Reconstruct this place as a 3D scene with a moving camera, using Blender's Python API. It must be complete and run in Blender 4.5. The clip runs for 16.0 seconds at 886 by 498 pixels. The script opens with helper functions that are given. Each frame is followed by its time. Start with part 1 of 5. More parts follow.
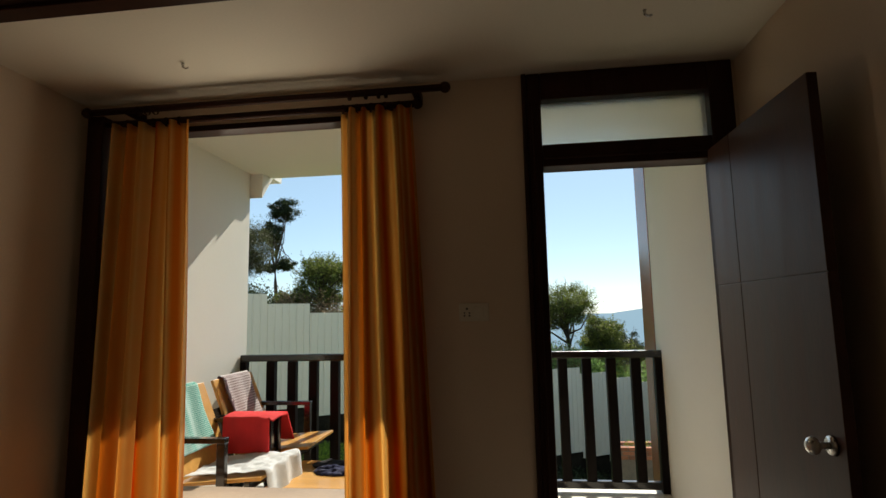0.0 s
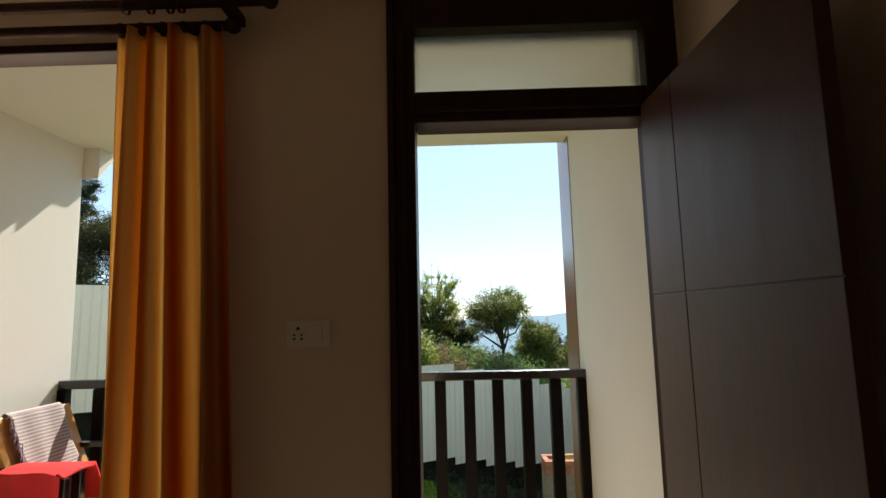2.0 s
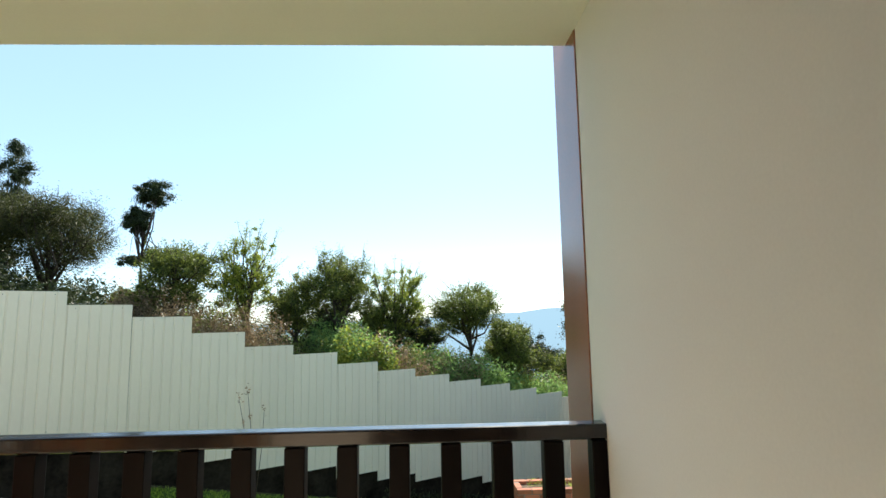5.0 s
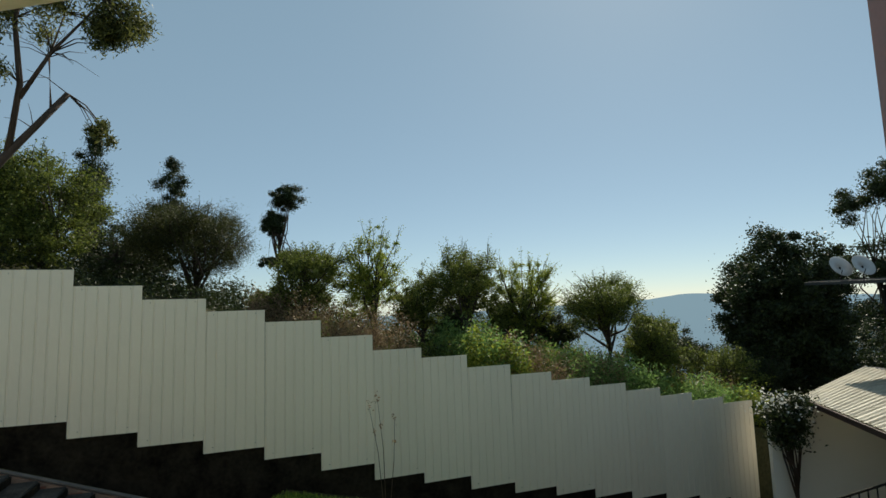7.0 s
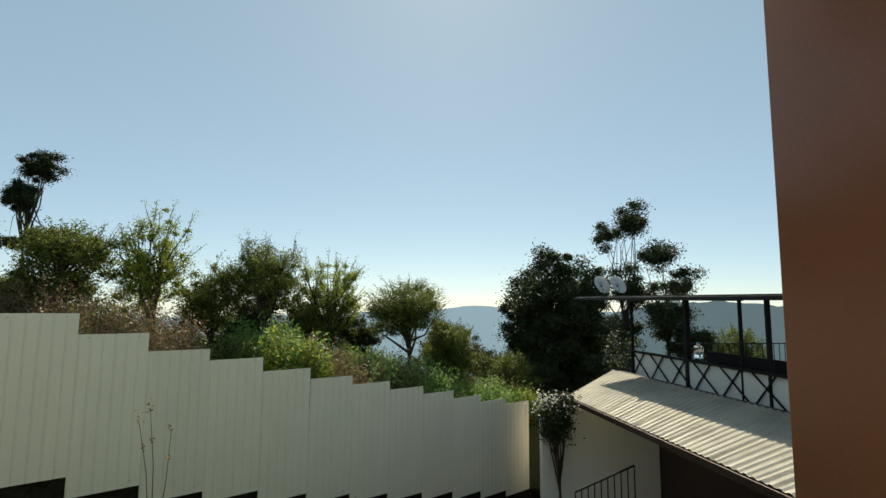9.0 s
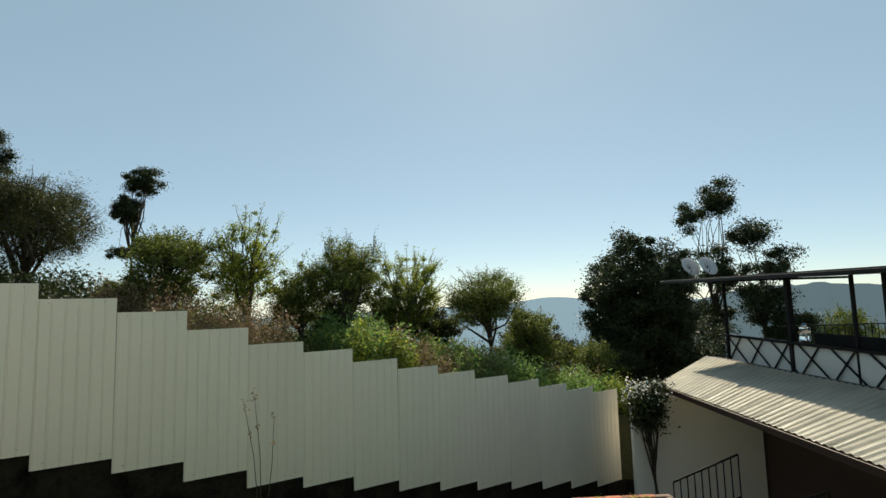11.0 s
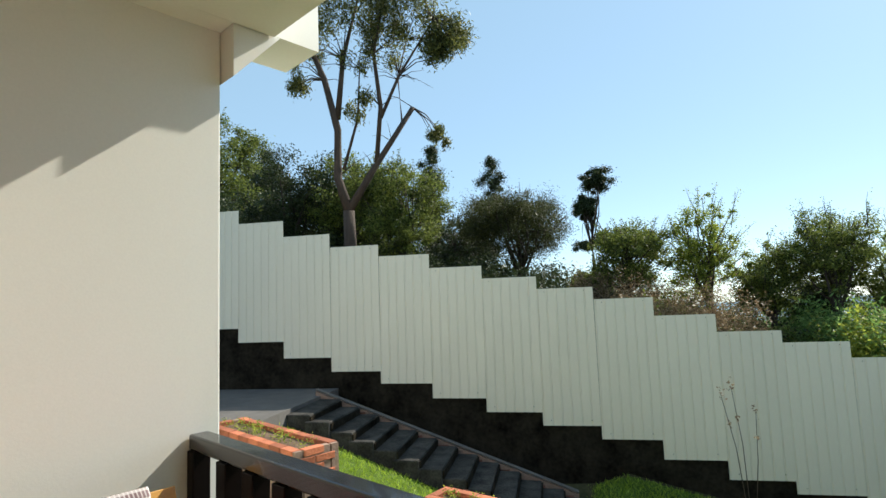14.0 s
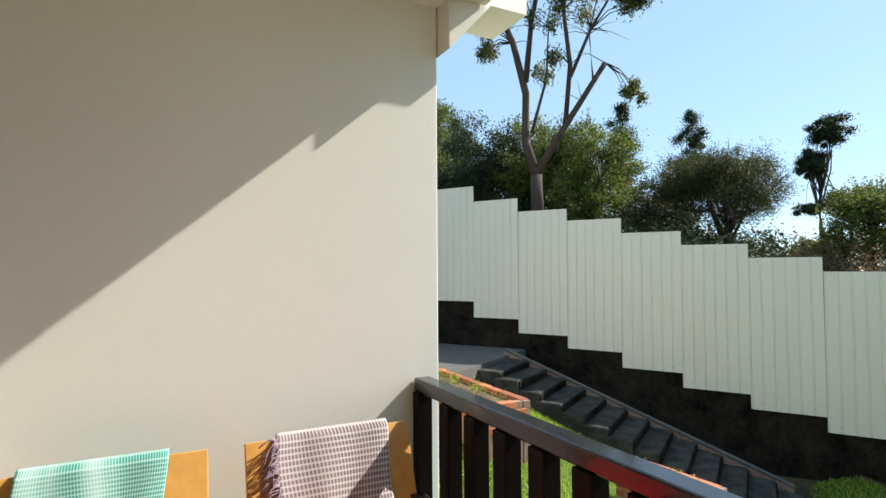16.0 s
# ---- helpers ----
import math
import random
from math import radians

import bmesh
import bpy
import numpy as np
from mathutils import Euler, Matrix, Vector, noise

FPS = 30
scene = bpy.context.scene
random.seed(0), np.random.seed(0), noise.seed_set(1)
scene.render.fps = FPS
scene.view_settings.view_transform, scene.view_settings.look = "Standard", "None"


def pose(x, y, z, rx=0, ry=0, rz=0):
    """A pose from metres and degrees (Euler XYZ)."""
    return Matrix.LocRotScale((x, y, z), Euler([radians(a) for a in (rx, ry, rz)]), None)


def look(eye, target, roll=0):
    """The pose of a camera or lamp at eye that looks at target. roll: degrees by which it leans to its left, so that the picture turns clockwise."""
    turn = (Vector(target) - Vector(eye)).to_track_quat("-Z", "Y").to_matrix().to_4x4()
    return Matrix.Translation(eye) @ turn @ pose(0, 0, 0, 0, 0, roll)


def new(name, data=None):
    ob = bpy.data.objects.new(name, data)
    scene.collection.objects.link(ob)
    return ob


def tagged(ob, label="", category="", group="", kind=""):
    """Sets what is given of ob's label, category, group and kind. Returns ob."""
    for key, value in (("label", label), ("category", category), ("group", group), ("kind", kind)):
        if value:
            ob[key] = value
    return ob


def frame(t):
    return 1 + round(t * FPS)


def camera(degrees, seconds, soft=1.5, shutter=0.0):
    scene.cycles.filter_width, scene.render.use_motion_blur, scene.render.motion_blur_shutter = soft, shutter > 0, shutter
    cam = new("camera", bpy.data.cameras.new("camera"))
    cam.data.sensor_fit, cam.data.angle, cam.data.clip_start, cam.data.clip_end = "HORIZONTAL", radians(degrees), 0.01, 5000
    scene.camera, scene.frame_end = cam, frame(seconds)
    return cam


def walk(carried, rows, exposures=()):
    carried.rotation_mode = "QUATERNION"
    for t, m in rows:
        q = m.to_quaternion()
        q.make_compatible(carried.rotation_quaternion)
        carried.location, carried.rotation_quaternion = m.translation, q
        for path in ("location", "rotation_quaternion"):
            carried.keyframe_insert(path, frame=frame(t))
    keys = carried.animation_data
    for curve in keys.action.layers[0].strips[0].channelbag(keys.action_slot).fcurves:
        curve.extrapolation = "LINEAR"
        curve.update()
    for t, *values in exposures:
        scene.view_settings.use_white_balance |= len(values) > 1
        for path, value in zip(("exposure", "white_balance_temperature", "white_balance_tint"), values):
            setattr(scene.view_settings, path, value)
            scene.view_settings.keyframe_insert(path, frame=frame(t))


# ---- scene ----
cam = camera(79.4, 16.0)
PATH = [
    (0, (-0.196, -2.81, 1.314), (-0.441, -0.841, 1.559), -1.2),
    (0.5, (-0.093, -2.609, 1.365), (-0.538, -0.678, 1.632), -0.6),
    (1, (-0.018, -2.425, 1.36), (-0.495, -0.498, 1.603), -0.5),
    (1.5, (0.06, -2.185, 1.36), (-0.22, -0.221, 1.611), -0.8),
    (2, (0.123, -1.903, 1.375), (0.091, 0.081, 1.624), -1.4),
    (2.5, (0.224, -1.583, 1.361), (0.269, 0.404, 1.58), -1.1),
    (3, (0.309, -1.306, 1.367), (0.356, 0.683, 1.576), 0.3),
    (3.2, (0.318, -1.189, 1.373), (0.4, 0.798, 1.585), 0.6),
    (5.5, (0.317, 0.165, 1.437), (0.363, 2.149, 1.688), -1.91),
    (6, (0.305, 0.544, 1.399), (0.098, 2.514, 1.674), -2.32),
    (6.5, (0.147, 0.574, 1.608), (-0.284, 2.511, 1.86), -2.21),
    (7, (0.068, 0.764, 1.646), (-0.3, 2.719, 1.854), -2.05),
    (7.5, (-0.016, 0.977, 1.553), (-0.088, 2.97, 1.711), -0.46),
    (8, (-0.137, 0.985, 1.577), (0.06, 2.969, 1.733), 0.64),
    (8.5, (-0.128, 1.139, 1.572), (0.235, 3.093, 1.792), 0.27),
    (10.8, (-0.31, 1.211, 1.417), (-0.069, 3.186, 1.615), -1.32),
    (11, (-0.303, 1.224, 1.427), (-0.207, 3.212, 1.628), -1.77),
    (11.5, (-0.323, 1.18, 1.435), (-0.488, 3.162, 1.643), -2.07),
    (12, (-0.373, 1.059, 1.463), (-0.783, 3.006, 1.668), -1.71),
    (12.5, (-0.427, 1.157, 1.567), (-1.163, 3.01, 1.734), -1.86),
    (13, (-0.519, 1.085, 1.4), (-1.537, 2.795, 1.601), -3.22),
    (13.5, (-0.401, 1.011, 1.455), (-1.634, 2.573, 1.66), -2.9),
    (14, (-0.41, 1, 1.462), (-1.767, 2.455, 1.667), -2.37),
    (14.5, (-0.426, 0.973, 1.466), (-1.895, 2.317, 1.654), -1.63),
    (15, (-0.432, 0.952, 1.468), (-2.006, 2.171, 1.65), -1.36),
    (15.5, (-0.448, 0.92, 1.475), (-2.128, 1.994, 1.628), -1.01),
    (16, (-0.456, 0.888, 1.458), (-2.228, 1.811, 1.546), -0.36),
]
walk(cam, [(t, look(eye, target, roll)) for t, eye, target, roll in PATH],
     [(0, 0.5, 7200, 5), (1.0, 0.42, 7200, 5), (1.5, 0.38, 7200, 6), (2.0, 0.95, 7300, 7), (2.4, 2.3, 7400, 8), (2.6, 2.6, 7400, 8), (3.0, 2.0, 7400, 8), (3.2, 1.9, 7400, 8), (4.6, 1.3, 7300, 6),
      (5.3, 0.95, 6600, 4), (5.5, 0.85, 6500, 4), (6.0, 0.02, 7400, 3), (7.0, -0.15, 7400, 3), (8.0, 0.25, 7900, 4), (8.5, 0.2, 7900, 4), (11.0, 0.15, 7800, 4), (12.0, -0.1, 7600, 3),
      (12.5, 0.0, 7600, 3), (13.0, 0.3, 7300, 4), (13.5, 0.6, 7000, 4), (14, 0.75, 6900, 4), (15.5, 0.85, 6800, 5), (16, 0.92, 6800, 6)])

# ---- light ----
SUN_AZ, SUN_EL = radians(11.5), radians(40.3)
world = bpy.data.worlds.new("sky")
scene.world = world
world.use_nodes = True
wn = world.node_tree
sky = wn.nodes.new("ShaderNodeTexSky")
sky.sky_type = "NISHITA"
sky.sun_disc = False
sky.sun_elevation, sky.sun_rotation = SUN_EL, SUN_AZ
sky.altitude, sky.air_density, sky.dust_density, sky.ozone_density = 2600, 0.9, 1.3, 1.2
tint = wn.nodes.new("ShaderNodeVectorMath")
tint.operation = "MULTIPLY"
tint.inputs[1].default_value = (0.42, 0.42, 0.42)
wn.links.new(sky.outputs[0], tint.inputs[0])
haze = wn.nodes.new("ShaderNodeVectorMath")
haze.operation = "ADD"
haze.inputs[1].default_value = (1.25, 1.95, 2.65)
wn.links.new(tint.outputs[0], haze.inputs[0])
wn.links.new(haze.outputs[0], wn.nodes["Background"].inputs[0])
wn.nodes["Background"].inputs[1].default_value = 0.14
sun = new("sun", bpy.data.lights.new("sun", "SUN"))
sun.data.energy, sun.data.angle, sun.data.color = 4.6, radians(0.6), (1.0, 0.96, 0.90)
to_sun = Vector((math.sin(SUN_AZ) * math.cos(SUN_EL), math.cos(SUN_AZ) * math.cos(SUN_EL), math.sin(SUN_EL)))
sun.matrix_world = look(to_sun * 30, (0, 0, 0))

for nm, x0, x1, z0, z1, watts in (("window_daylight", -1.9, -1.2, 0.5, 2.38, 4.6), ("door_daylight", 0.03, 0.83, 0.1, 2.05, 1.1)):
    lamp = new(nm, bpy.data.lights.new(nm, "AREA"))
    lamp.data.shape, lamp.data.size, lamp.data.size_y = "RECTANGLE", x1 - x0, z1 - z0
    lamp.data.energy, lamp.data.color = watts, (1.0, 0.92, 0.82)
    lamp.matrix_world = look(((x0 + x1) / 2, 0.13, (z0 + z1) / 2), ((x0 + x1) / 2, -2, (z0 + z1) / 2))


# ---- materials ----
def mat(name, color, rough=0.6, var=0.25, scale=3.0, fine=60.0, bump=0.15, metal=0.0, spec=0.4, tint=None, rand=0.0, coat=0.0, translucent=0.0, stretch=(1, 1, 1)):
    """A surface with broad stains, fine grain and relief."""
    m = bpy.data.materials.new(name)
    m.use_nodes = True
    nt = m.node_tree
    n, l = nt.nodes, nt.links
    bs = n["Principled BSDF"]
    tc = n.new("ShaderNodeTexCoord")
    mp = n.new("ShaderNodeMapping")
    mp.inputs["Scale"].default_value = stretch
    l.new(tc.outputs["Object"], mp.inputs["Vector"])
    big, small = n.new("ShaderNodeTexNoise"), n.new("ShaderNodeTexNoise")
    big.inputs["Scale"].default_value, big.inputs["Detail"].default_value = scale, 5
    small.inputs["Scale"].default_value, small.inputs["Detail"].default_value = fine, 3
    l.new(mp.outputs[0], big.inputs["Vector"])
    l.new(mp.outputs[0], small.inputs["Vector"])
    ramp = n.new("ShaderNodeValToRGB")
    dark = tuple(c * (1 - var) for c in color)
    light = tint or tuple(min(1, c * (1 + var)) for c in color)
    ramp.color_ramp.elements[0].position, ramp.color_ramp.elements[1].position = 0.3, 0.7
    ramp.color_ramp.elements[0].color, ramp.color_ramp.elements[1].color = (*dark, 1), (*light, 1)
    add = n.new("ShaderNodeMath")
    add.operation = "MULTIPLY_ADD"
    add.inputs[1].default_value = 0.35
    l.new(small.outputs["Fac"], add.inputs[0])
    mul = n.new("ShaderNodeMath")
    mul.operation = "MULTIPLY"
    mul.inputs[1].default_value = 0.65
    l.new(big.outputs["Fac"], mul.inputs[0])
    l.new(mul.outputs[0], add.inputs[2])
    fac = add.outputs[0]
    if rand:
        oi, ma = n.new("ShaderNodeObjectInfo"), n.new("ShaderNodeMath")
        ma.operation = "MULTIPLY_ADD"
        ma.inputs[1].default_value = rand
        l.new(oi.outputs["Random"], ma.inputs[0])
        sub = n.new("ShaderNodeMath")
        sub.operation = "SUBTRACT"
        sub.inputs[1].default_value = rand / 2
        l.new(fac, ma.inputs[2])
        l.new(ma.outputs[0], sub.inputs[0])
        fac = sub.outputs[0]
    l.new(fac, ramp.inputs[0])
    l.new(ramp.outputs[0], bs.inputs["Base Color"])
    rr = n.new("ShaderNodeMapRange")
    rr.inputs["To Min"].default_value, rr.inputs["To Max"].default_value = max(0.03, rough - 0.12), min(1, rough + 0.12)
    l.new(big.outputs["Fac"], rr.inputs["Value"])
    l.new(rr.outputs[0], bs.inputs["Roughness"])
    bs.inputs["Metallic"].default_value = metal
    bs.inputs["Specular IOR Level"].default_value = spec
    bs.inputs["Coat Weight"].default_value = coat
    bp = n.new("ShaderNodeBump")
    bp.inputs["Strength"].default_value, bp.inputs["Distance"].default_value = bump, 0.02
    l.new(small.outputs["Fac"], bp.inputs["Height"])
    l.new(bp.outputs[0], bs.inputs["Normal"])
    if translucent:
        tr, mx = n.new("ShaderNodeBsdfTranslucent"), n.new("ShaderNodeMixShader")
        l.new(ramp.outputs[0], tr.inputs[0])
        mx.inputs[0].default_value = translucent
        l.new(bs.outputs[0], mx.inputs[1])
        l.new(tr.outputs[0], mx.inputs[2])
        l.new(mx.outputs[0], n["Material Output"].inputs[0])
    return m


def leaf_mat(name, dark, light, translucent=0.35):
    """Leaves that vary one by one and let the sun shine through."""
    m = bpy.data.materials.new(name)
    m.use_nodes = True
    n, l = m.node_tree.nodes, m.node_tree.links
    bs = n["Principled BSDF"]
    ge, ramp = n.new("ShaderNodeNewGeometry"), n.new("ShaderNodeValToRGB")
    l.new(ge.outputs["Random Per Island"], ramp.inputs[0])
    ramp.color_ramp.elements[0].color, ramp.color_ramp.elements[1].color = (*dark, 1), (*light, 1)
    l.new(ramp.outputs[0], bs.inputs["Base Color"])
    bs.inputs["Roughness"].default_value = 0.5
    bs.inputs["Specular IOR Level"].default_value = 0.35
    tr, mx = n.new("ShaderNodeBsdfTranslucent"), n.new("ShaderNodeMixShader")
    l.new(ramp.outputs[0], tr.inputs[0])
    mx.inputs[0].default_value = translucent
    l.new(bs.outputs[0], mx.inputs[1])
    l.new(tr.outputs[0], mx.inputs[2])
    l.new(mx.outputs[0], n["Material Output"].inputs[0])
    return m


def stripe_mat(name, colors, scale, axis="X", translucent=0.5, cross=None, cross_scale=40.0):
    """Woven cloth with stripes along one axis and, if asked, a second set across."""
    m = bpy.data.materials.new(name)
    m.use_nodes = True
    n, l = m.node_tree.nodes, m.node_tree.links
    bs = n["Principled BSDF"]
    uv = n.new("ShaderNodeUVMap")
    sep = n.new("ShaderNodeSeparateXYZ")
    l.new(uv.outputs[0], sep.inputs[0])
    no = n.new("ShaderNodeTexNoise")
    no.noise_dimensions = "1D"
    no.inputs["Scale"].default_value, no.inputs["Detail"].default_value, no.inputs["Roughness"].default_value = scale, 1.5, 0.5
    l.new(sep.outputs[axis], no.inputs["W"])
    ramp = n.new("ShaderNodeValToRGB")
    els = ramp.color_ramp.elements
    while len(els) < len(colors):
        els.new(0.5)
    for i, c in enumerate(colors):
        els[i].position = 0.3 + 0.4 * i / max(1, len(colors) - 1)
        els[i].color = (*c, 1)
    l.new(no.outputs["Fac"], ramp.inputs[0])
    out = ramp.outputs[0]
    if cross:
        for ax in ("X", "Y"):
            sn = n.new("ShaderNodeMath")
            sn.operation = "MULTIPLY"
            sn.inputs[1].default_value = cross_scale
            l.new(sep.outputs[ax], sn.inputs[0])
            si = n.new("ShaderNodeMath")
            si.operation = "SINE"
            l.new(sn.outputs[0], si.inputs[0])
            mr = n.new("ShaderNodeMapRange")
            mr.inputs["From Min"].default_value, mr.inputs["From Max"].default_value = 0.2, 0.6
            mr.inputs["To Max"].default_value = 0.55
            l.new(si.outputs[0], mr.inputs[0])
            mc = n.new("ShaderNodeMixRGB")
            l.new(mr.outputs[0], mc.inputs[0])
            l.new(out, mc.inputs[1])
            mc.inputs[2].default_value = (*cross, 1)
            out = mc.outputs[0]
    l.new(out, bs.inputs["Base Color"])
    bs.inputs["Roughness"].default_value = 0.85
    bs.inputs["Specular IOR Level"].default_value = 0.15
    wv = n.new("ShaderNodeTexNoise")
    wv.inputs["Scale"].default_value = 250
    bp = n.new("ShaderNodeBump")
    bp.inputs["Strength"].default_value, bp.inputs["Distance"].default_value = 0.3, 0.004
    l.new(wv.outputs["Fac"], bp.inputs["Height"])
    l.new(bp.outputs[0], bs.inputs["Normal"])
    if translucent:
        tr, mx = n.new("ShaderNodeBsdfTranslucent"), n.new("ShaderNodeMixShader")
        l.new(out, tr.inputs[0])
        mx.inputs[0].default_value = translucent
        l.new(bs.outputs[0], mx.inputs[1])
        l.new(tr.outputs[0], mx.inputs[2])
        l.new(mx.outputs[0], n["Material Output"].inputs[0])
    return m


# Emission stands in for daylight and blue distance haze on the far hills.
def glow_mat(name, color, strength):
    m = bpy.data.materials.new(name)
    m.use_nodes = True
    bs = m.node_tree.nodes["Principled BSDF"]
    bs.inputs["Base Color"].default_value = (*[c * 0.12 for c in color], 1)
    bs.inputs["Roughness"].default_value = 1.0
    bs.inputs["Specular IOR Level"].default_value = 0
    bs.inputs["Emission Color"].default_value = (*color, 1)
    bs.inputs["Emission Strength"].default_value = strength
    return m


def glass_mat(name, rough):
    m = bpy.data.materials.new(name)
    m.use_nodes = True
    bs = m.node_tree.nodes["Principled BSDF"]
    bs.inputs["Base Color"].default_value = (0.9, 0.92, 0.88, 1)
    bs.inputs["Transmission Weight"].default_value = 1.0
    bs.inputs["Roughness"].default_value = rough
    bs.inputs["IOR"].default_value = 1.3
    return m


M_INNER = mat("cream_wall_paint", (0.70, 0.56, 0.43), 0.6, 0.05, 1.2, 90, 0.04)
M_CEIL = mat("ceiling_paint", (0.76, 0.68, 0.56), 0.7, 0.05, 0.9, 80, 0.03)
M_OUTER = mat("outer_wall_paint", (0.84, 0.81, 0.745), 0.75, 0.045, 0.8, 120, 0.02)
M_BROWN = mat("brown_wall_paint", (0.31, 0.125, 0.075), 0.20, 0.12, 1.5, 70, 0.015, spec=0.5)
M_DOOR = mat("dark_stained_wood", (0.042, 0.019, 0.013), 0.42, 0.30, 2.0, 30, 0.02, spec=0.07, coat=0.0, stretch=(6, 6, 0.5))
M_LEAFWOOD = mat("brown_veneer", (0.066, 0.030, 0.021), 0.42, 0.28, 2.0, 30, 0.02, spec=0.16, stretch=(6, 6, 0.5))
M_RAIL = mat("black_gloss_wood", (0.012, 0.008, 0.007), 0.20, 0.3, 3, 60, 0.02, spec=0.5, coat=0.35, stretch=(4, 4, 0.6))
M_SILL = mat("tan_sill_stone", (0.36, 0.27, 0.20), 0.5, 0.12, 3, 40, 0.05)
M_ROCK = mat("brown_boulder", (0.22, 0.14, 0.09), 0.9, 0.4, 4, 30, 0.6)
M_SLAT = mat("black_slat_wood", (0.007, 0.0045, 0.004), 0.4, 0.3, 3, 60, 0.02, spec=0.08, stretch=(4, 4, 0.6))
M_FLOOR = mat("grey_floor_tile", (0.22, 0.20, 0.18), 0.35, 0.12, 2, 40, 0.05)
M_FLOOR2 = mat("balcony_tile", (0.70, 0.66, 0.58), 0.45, 0.15, 3, 40, 0.08)
M_PLY = mat("varnished_plywood", (0.58, 0.30, 0.075), 0.38, 0.16, 2.5, 40, 0.06, coat=0.2, stretch=(1, 8, 8))
M_FENCE = mat("cream_sheet_metal", (0.74, 0.67, 0.55), 0.5, 0.05, 0.7, 25, 0.03, spec=0.3, rand=0.3, stretch=(1.5, 1.5, 0.35))
# Near-black stone: shade on footing and stair fronts is part of the colour.
M_STONE = mat("shade_dark_stone", (0.012, 0.010, 0.008), 0.95, 0.8, 2.6, 14, 1.0, tint=(0.036, 0.030, 0.022), spec=0.03)
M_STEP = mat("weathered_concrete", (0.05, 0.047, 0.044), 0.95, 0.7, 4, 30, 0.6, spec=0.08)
M_COPE = mat("cement_coping", (0.11, 0.10, 0.095), 0.85, 0.3, 4, 40, 0.4)
M_BRICK = mat("red_brick", (0.42, 0.13, 0.065), 0.8, 0.35, 6, 50, 0.5, rand=0.5)
# Darker copy of the red brick that carries the kerb's shade.
M_BRICK_SHADE = mat("shaded_brick", (0.16, 0.07, 0.05), 0.85, 0.4, 6, 50, 0.5, rand=0.5)
M_SOIL = mat("garden_soil", (0.13, 0.085, 0.055), 0.95, 0.5, 12, 60, 1.0)
M_GROUND = mat("grassy_earth", (0.04, 0.05, 0.018), 0.95, 0.55, 0.8, 12, 1.0, tint=(0.09, 0.08, 0.04), spec=0.1)
M_MORTAR = mat("grey_mortar", (0.26, 0.17, 0.13), 0.9, 0.3, 8, 60, 0.5)
M_BARK = mat("pale_bark", (0.065, 0.043, 0.032), 0.85, 0.45, 3, 20, 0.7, stretch=(3, 3, 0.7))
M_BARKD = mat("dark_bark", (0.06, 0.045, 0.035), 0.9, 0.4, 3, 20, 0.7)
M_ROOF = mat("weathered_roof_sheet", (0.78, 0.73, 0.62), 0.55, 0.22, 1.2, 30, 0.2)
# Steel colour; the wall under the terrace borrows it as painted shade.
M_STEEL = mat("dark_red_steel_wall_shade", (0.055, 0.028, 0.022), 0.45, 0.3, 4, 60, 0.1)
M_IRON = mat("black_iron", (0.012, 0.011, 0.011), 0.5, 0.3, 4, 60, 0.1, spec=0.12)
M_PANEL = mat("white_panel", (0.74, 0.73, 0.70), 0.6, 0.06, 1, 60, 0.05)
M_PLASTIC = mat("white_switch_plastic", (0.72, 0.66, 0.56), 0.35, 0.03, 5, 80, 0.02)
M_BLACKP = mat("black_hole", (0.01, 0.01, 0.01), 0.6, 0.1, 5, 80, 0.02)
M_METAL = mat("brushed_steel", (0.55, 0.53, 0.5), 0.25, 0.08, 6, 80, 0.03, metal=1.0)
M_DISH = mat("dish_grey", (0.42, 0.42, 0.42), 0.5, 0.08, 4, 60, 0.05)
M_RED = mat("red_towel", (0.72, 0.03, 0.035), 0.95, 0.15, 8, 300, 0.5)
M_NAVY = mat("navy_cloth", (0.02, 0.025, 0.08), 0.9, 0.4, 10, 200, 0.4)
M_BLACKC = mat("black_cloth", (0.02, 0.018, 0.022), 0.9, 0.4, 10, 200, 0.4)
M_WHITEC = mat("white_cloth", (0.78, 0.80, 0.82), 0.9, 0.08, 12, 200, 0.4, translucent=0.2)
M_GLASSF = glass_mat("frosted_glass", 0.6)
M_CURT = stripe_mat("orange_striped_curtain", [(0.62, 0.16, 0.03), (0.70, 0.34, 0.09), (0.82, 0.62, 0.32), (0.70, 0.34, 0.10)], 9.0, translucent=0.74)
M_TEAL = stripe_mat("teal_check_cloth", [(0.025, 0.22, 0.19), (0.05, 0.30, 0.25), (0.38, 0.52, 0.50)], 3.0, translucent=0.1, cross=(0.55, 0.75, 0.70), cross_scale=330)
M_PLAID = stripe_mat("mauve_plaid_cloth", [(0.17, 0.11, 0.12), (0.27, 0.20, 0.21)], 4.0, translucent=0.1, cross=(0.74, 0.70, 0.70), cross_scale=210)
M_LEAF_E = leaf_mat("eucalyptus_leaf", (0.025, 0.04, 0.016), (0.24, 0.24, 0.065), 0.5)
M_LEAF_D = leaf_mat("dark_leaf", (0.012, 0.022, 0.010), (0.06, 0.08, 0.022), 0.3)
M_LEAF_G = leaf_mat("green_leaf", (0.025, 0.045, 0.012), (0.25, 0.29, 0.06), 0.5)
M_LEAF_Y = leaf_mat("yellow_green_leaf", (0.08, 0.13, 0.018), (0.44, 0.48, 0.085), 0.6)
M_LEAF_O = leaf_mat("olive_leaf", (0.012, 0.017, 0.006), (0.10, 0.11, 0.028), 0.35)
M_DRY = leaf_mat("dry_brown_leaf", (0.10, 0.06, 0.03), (0.40, 0.29, 0.17), 0.4)
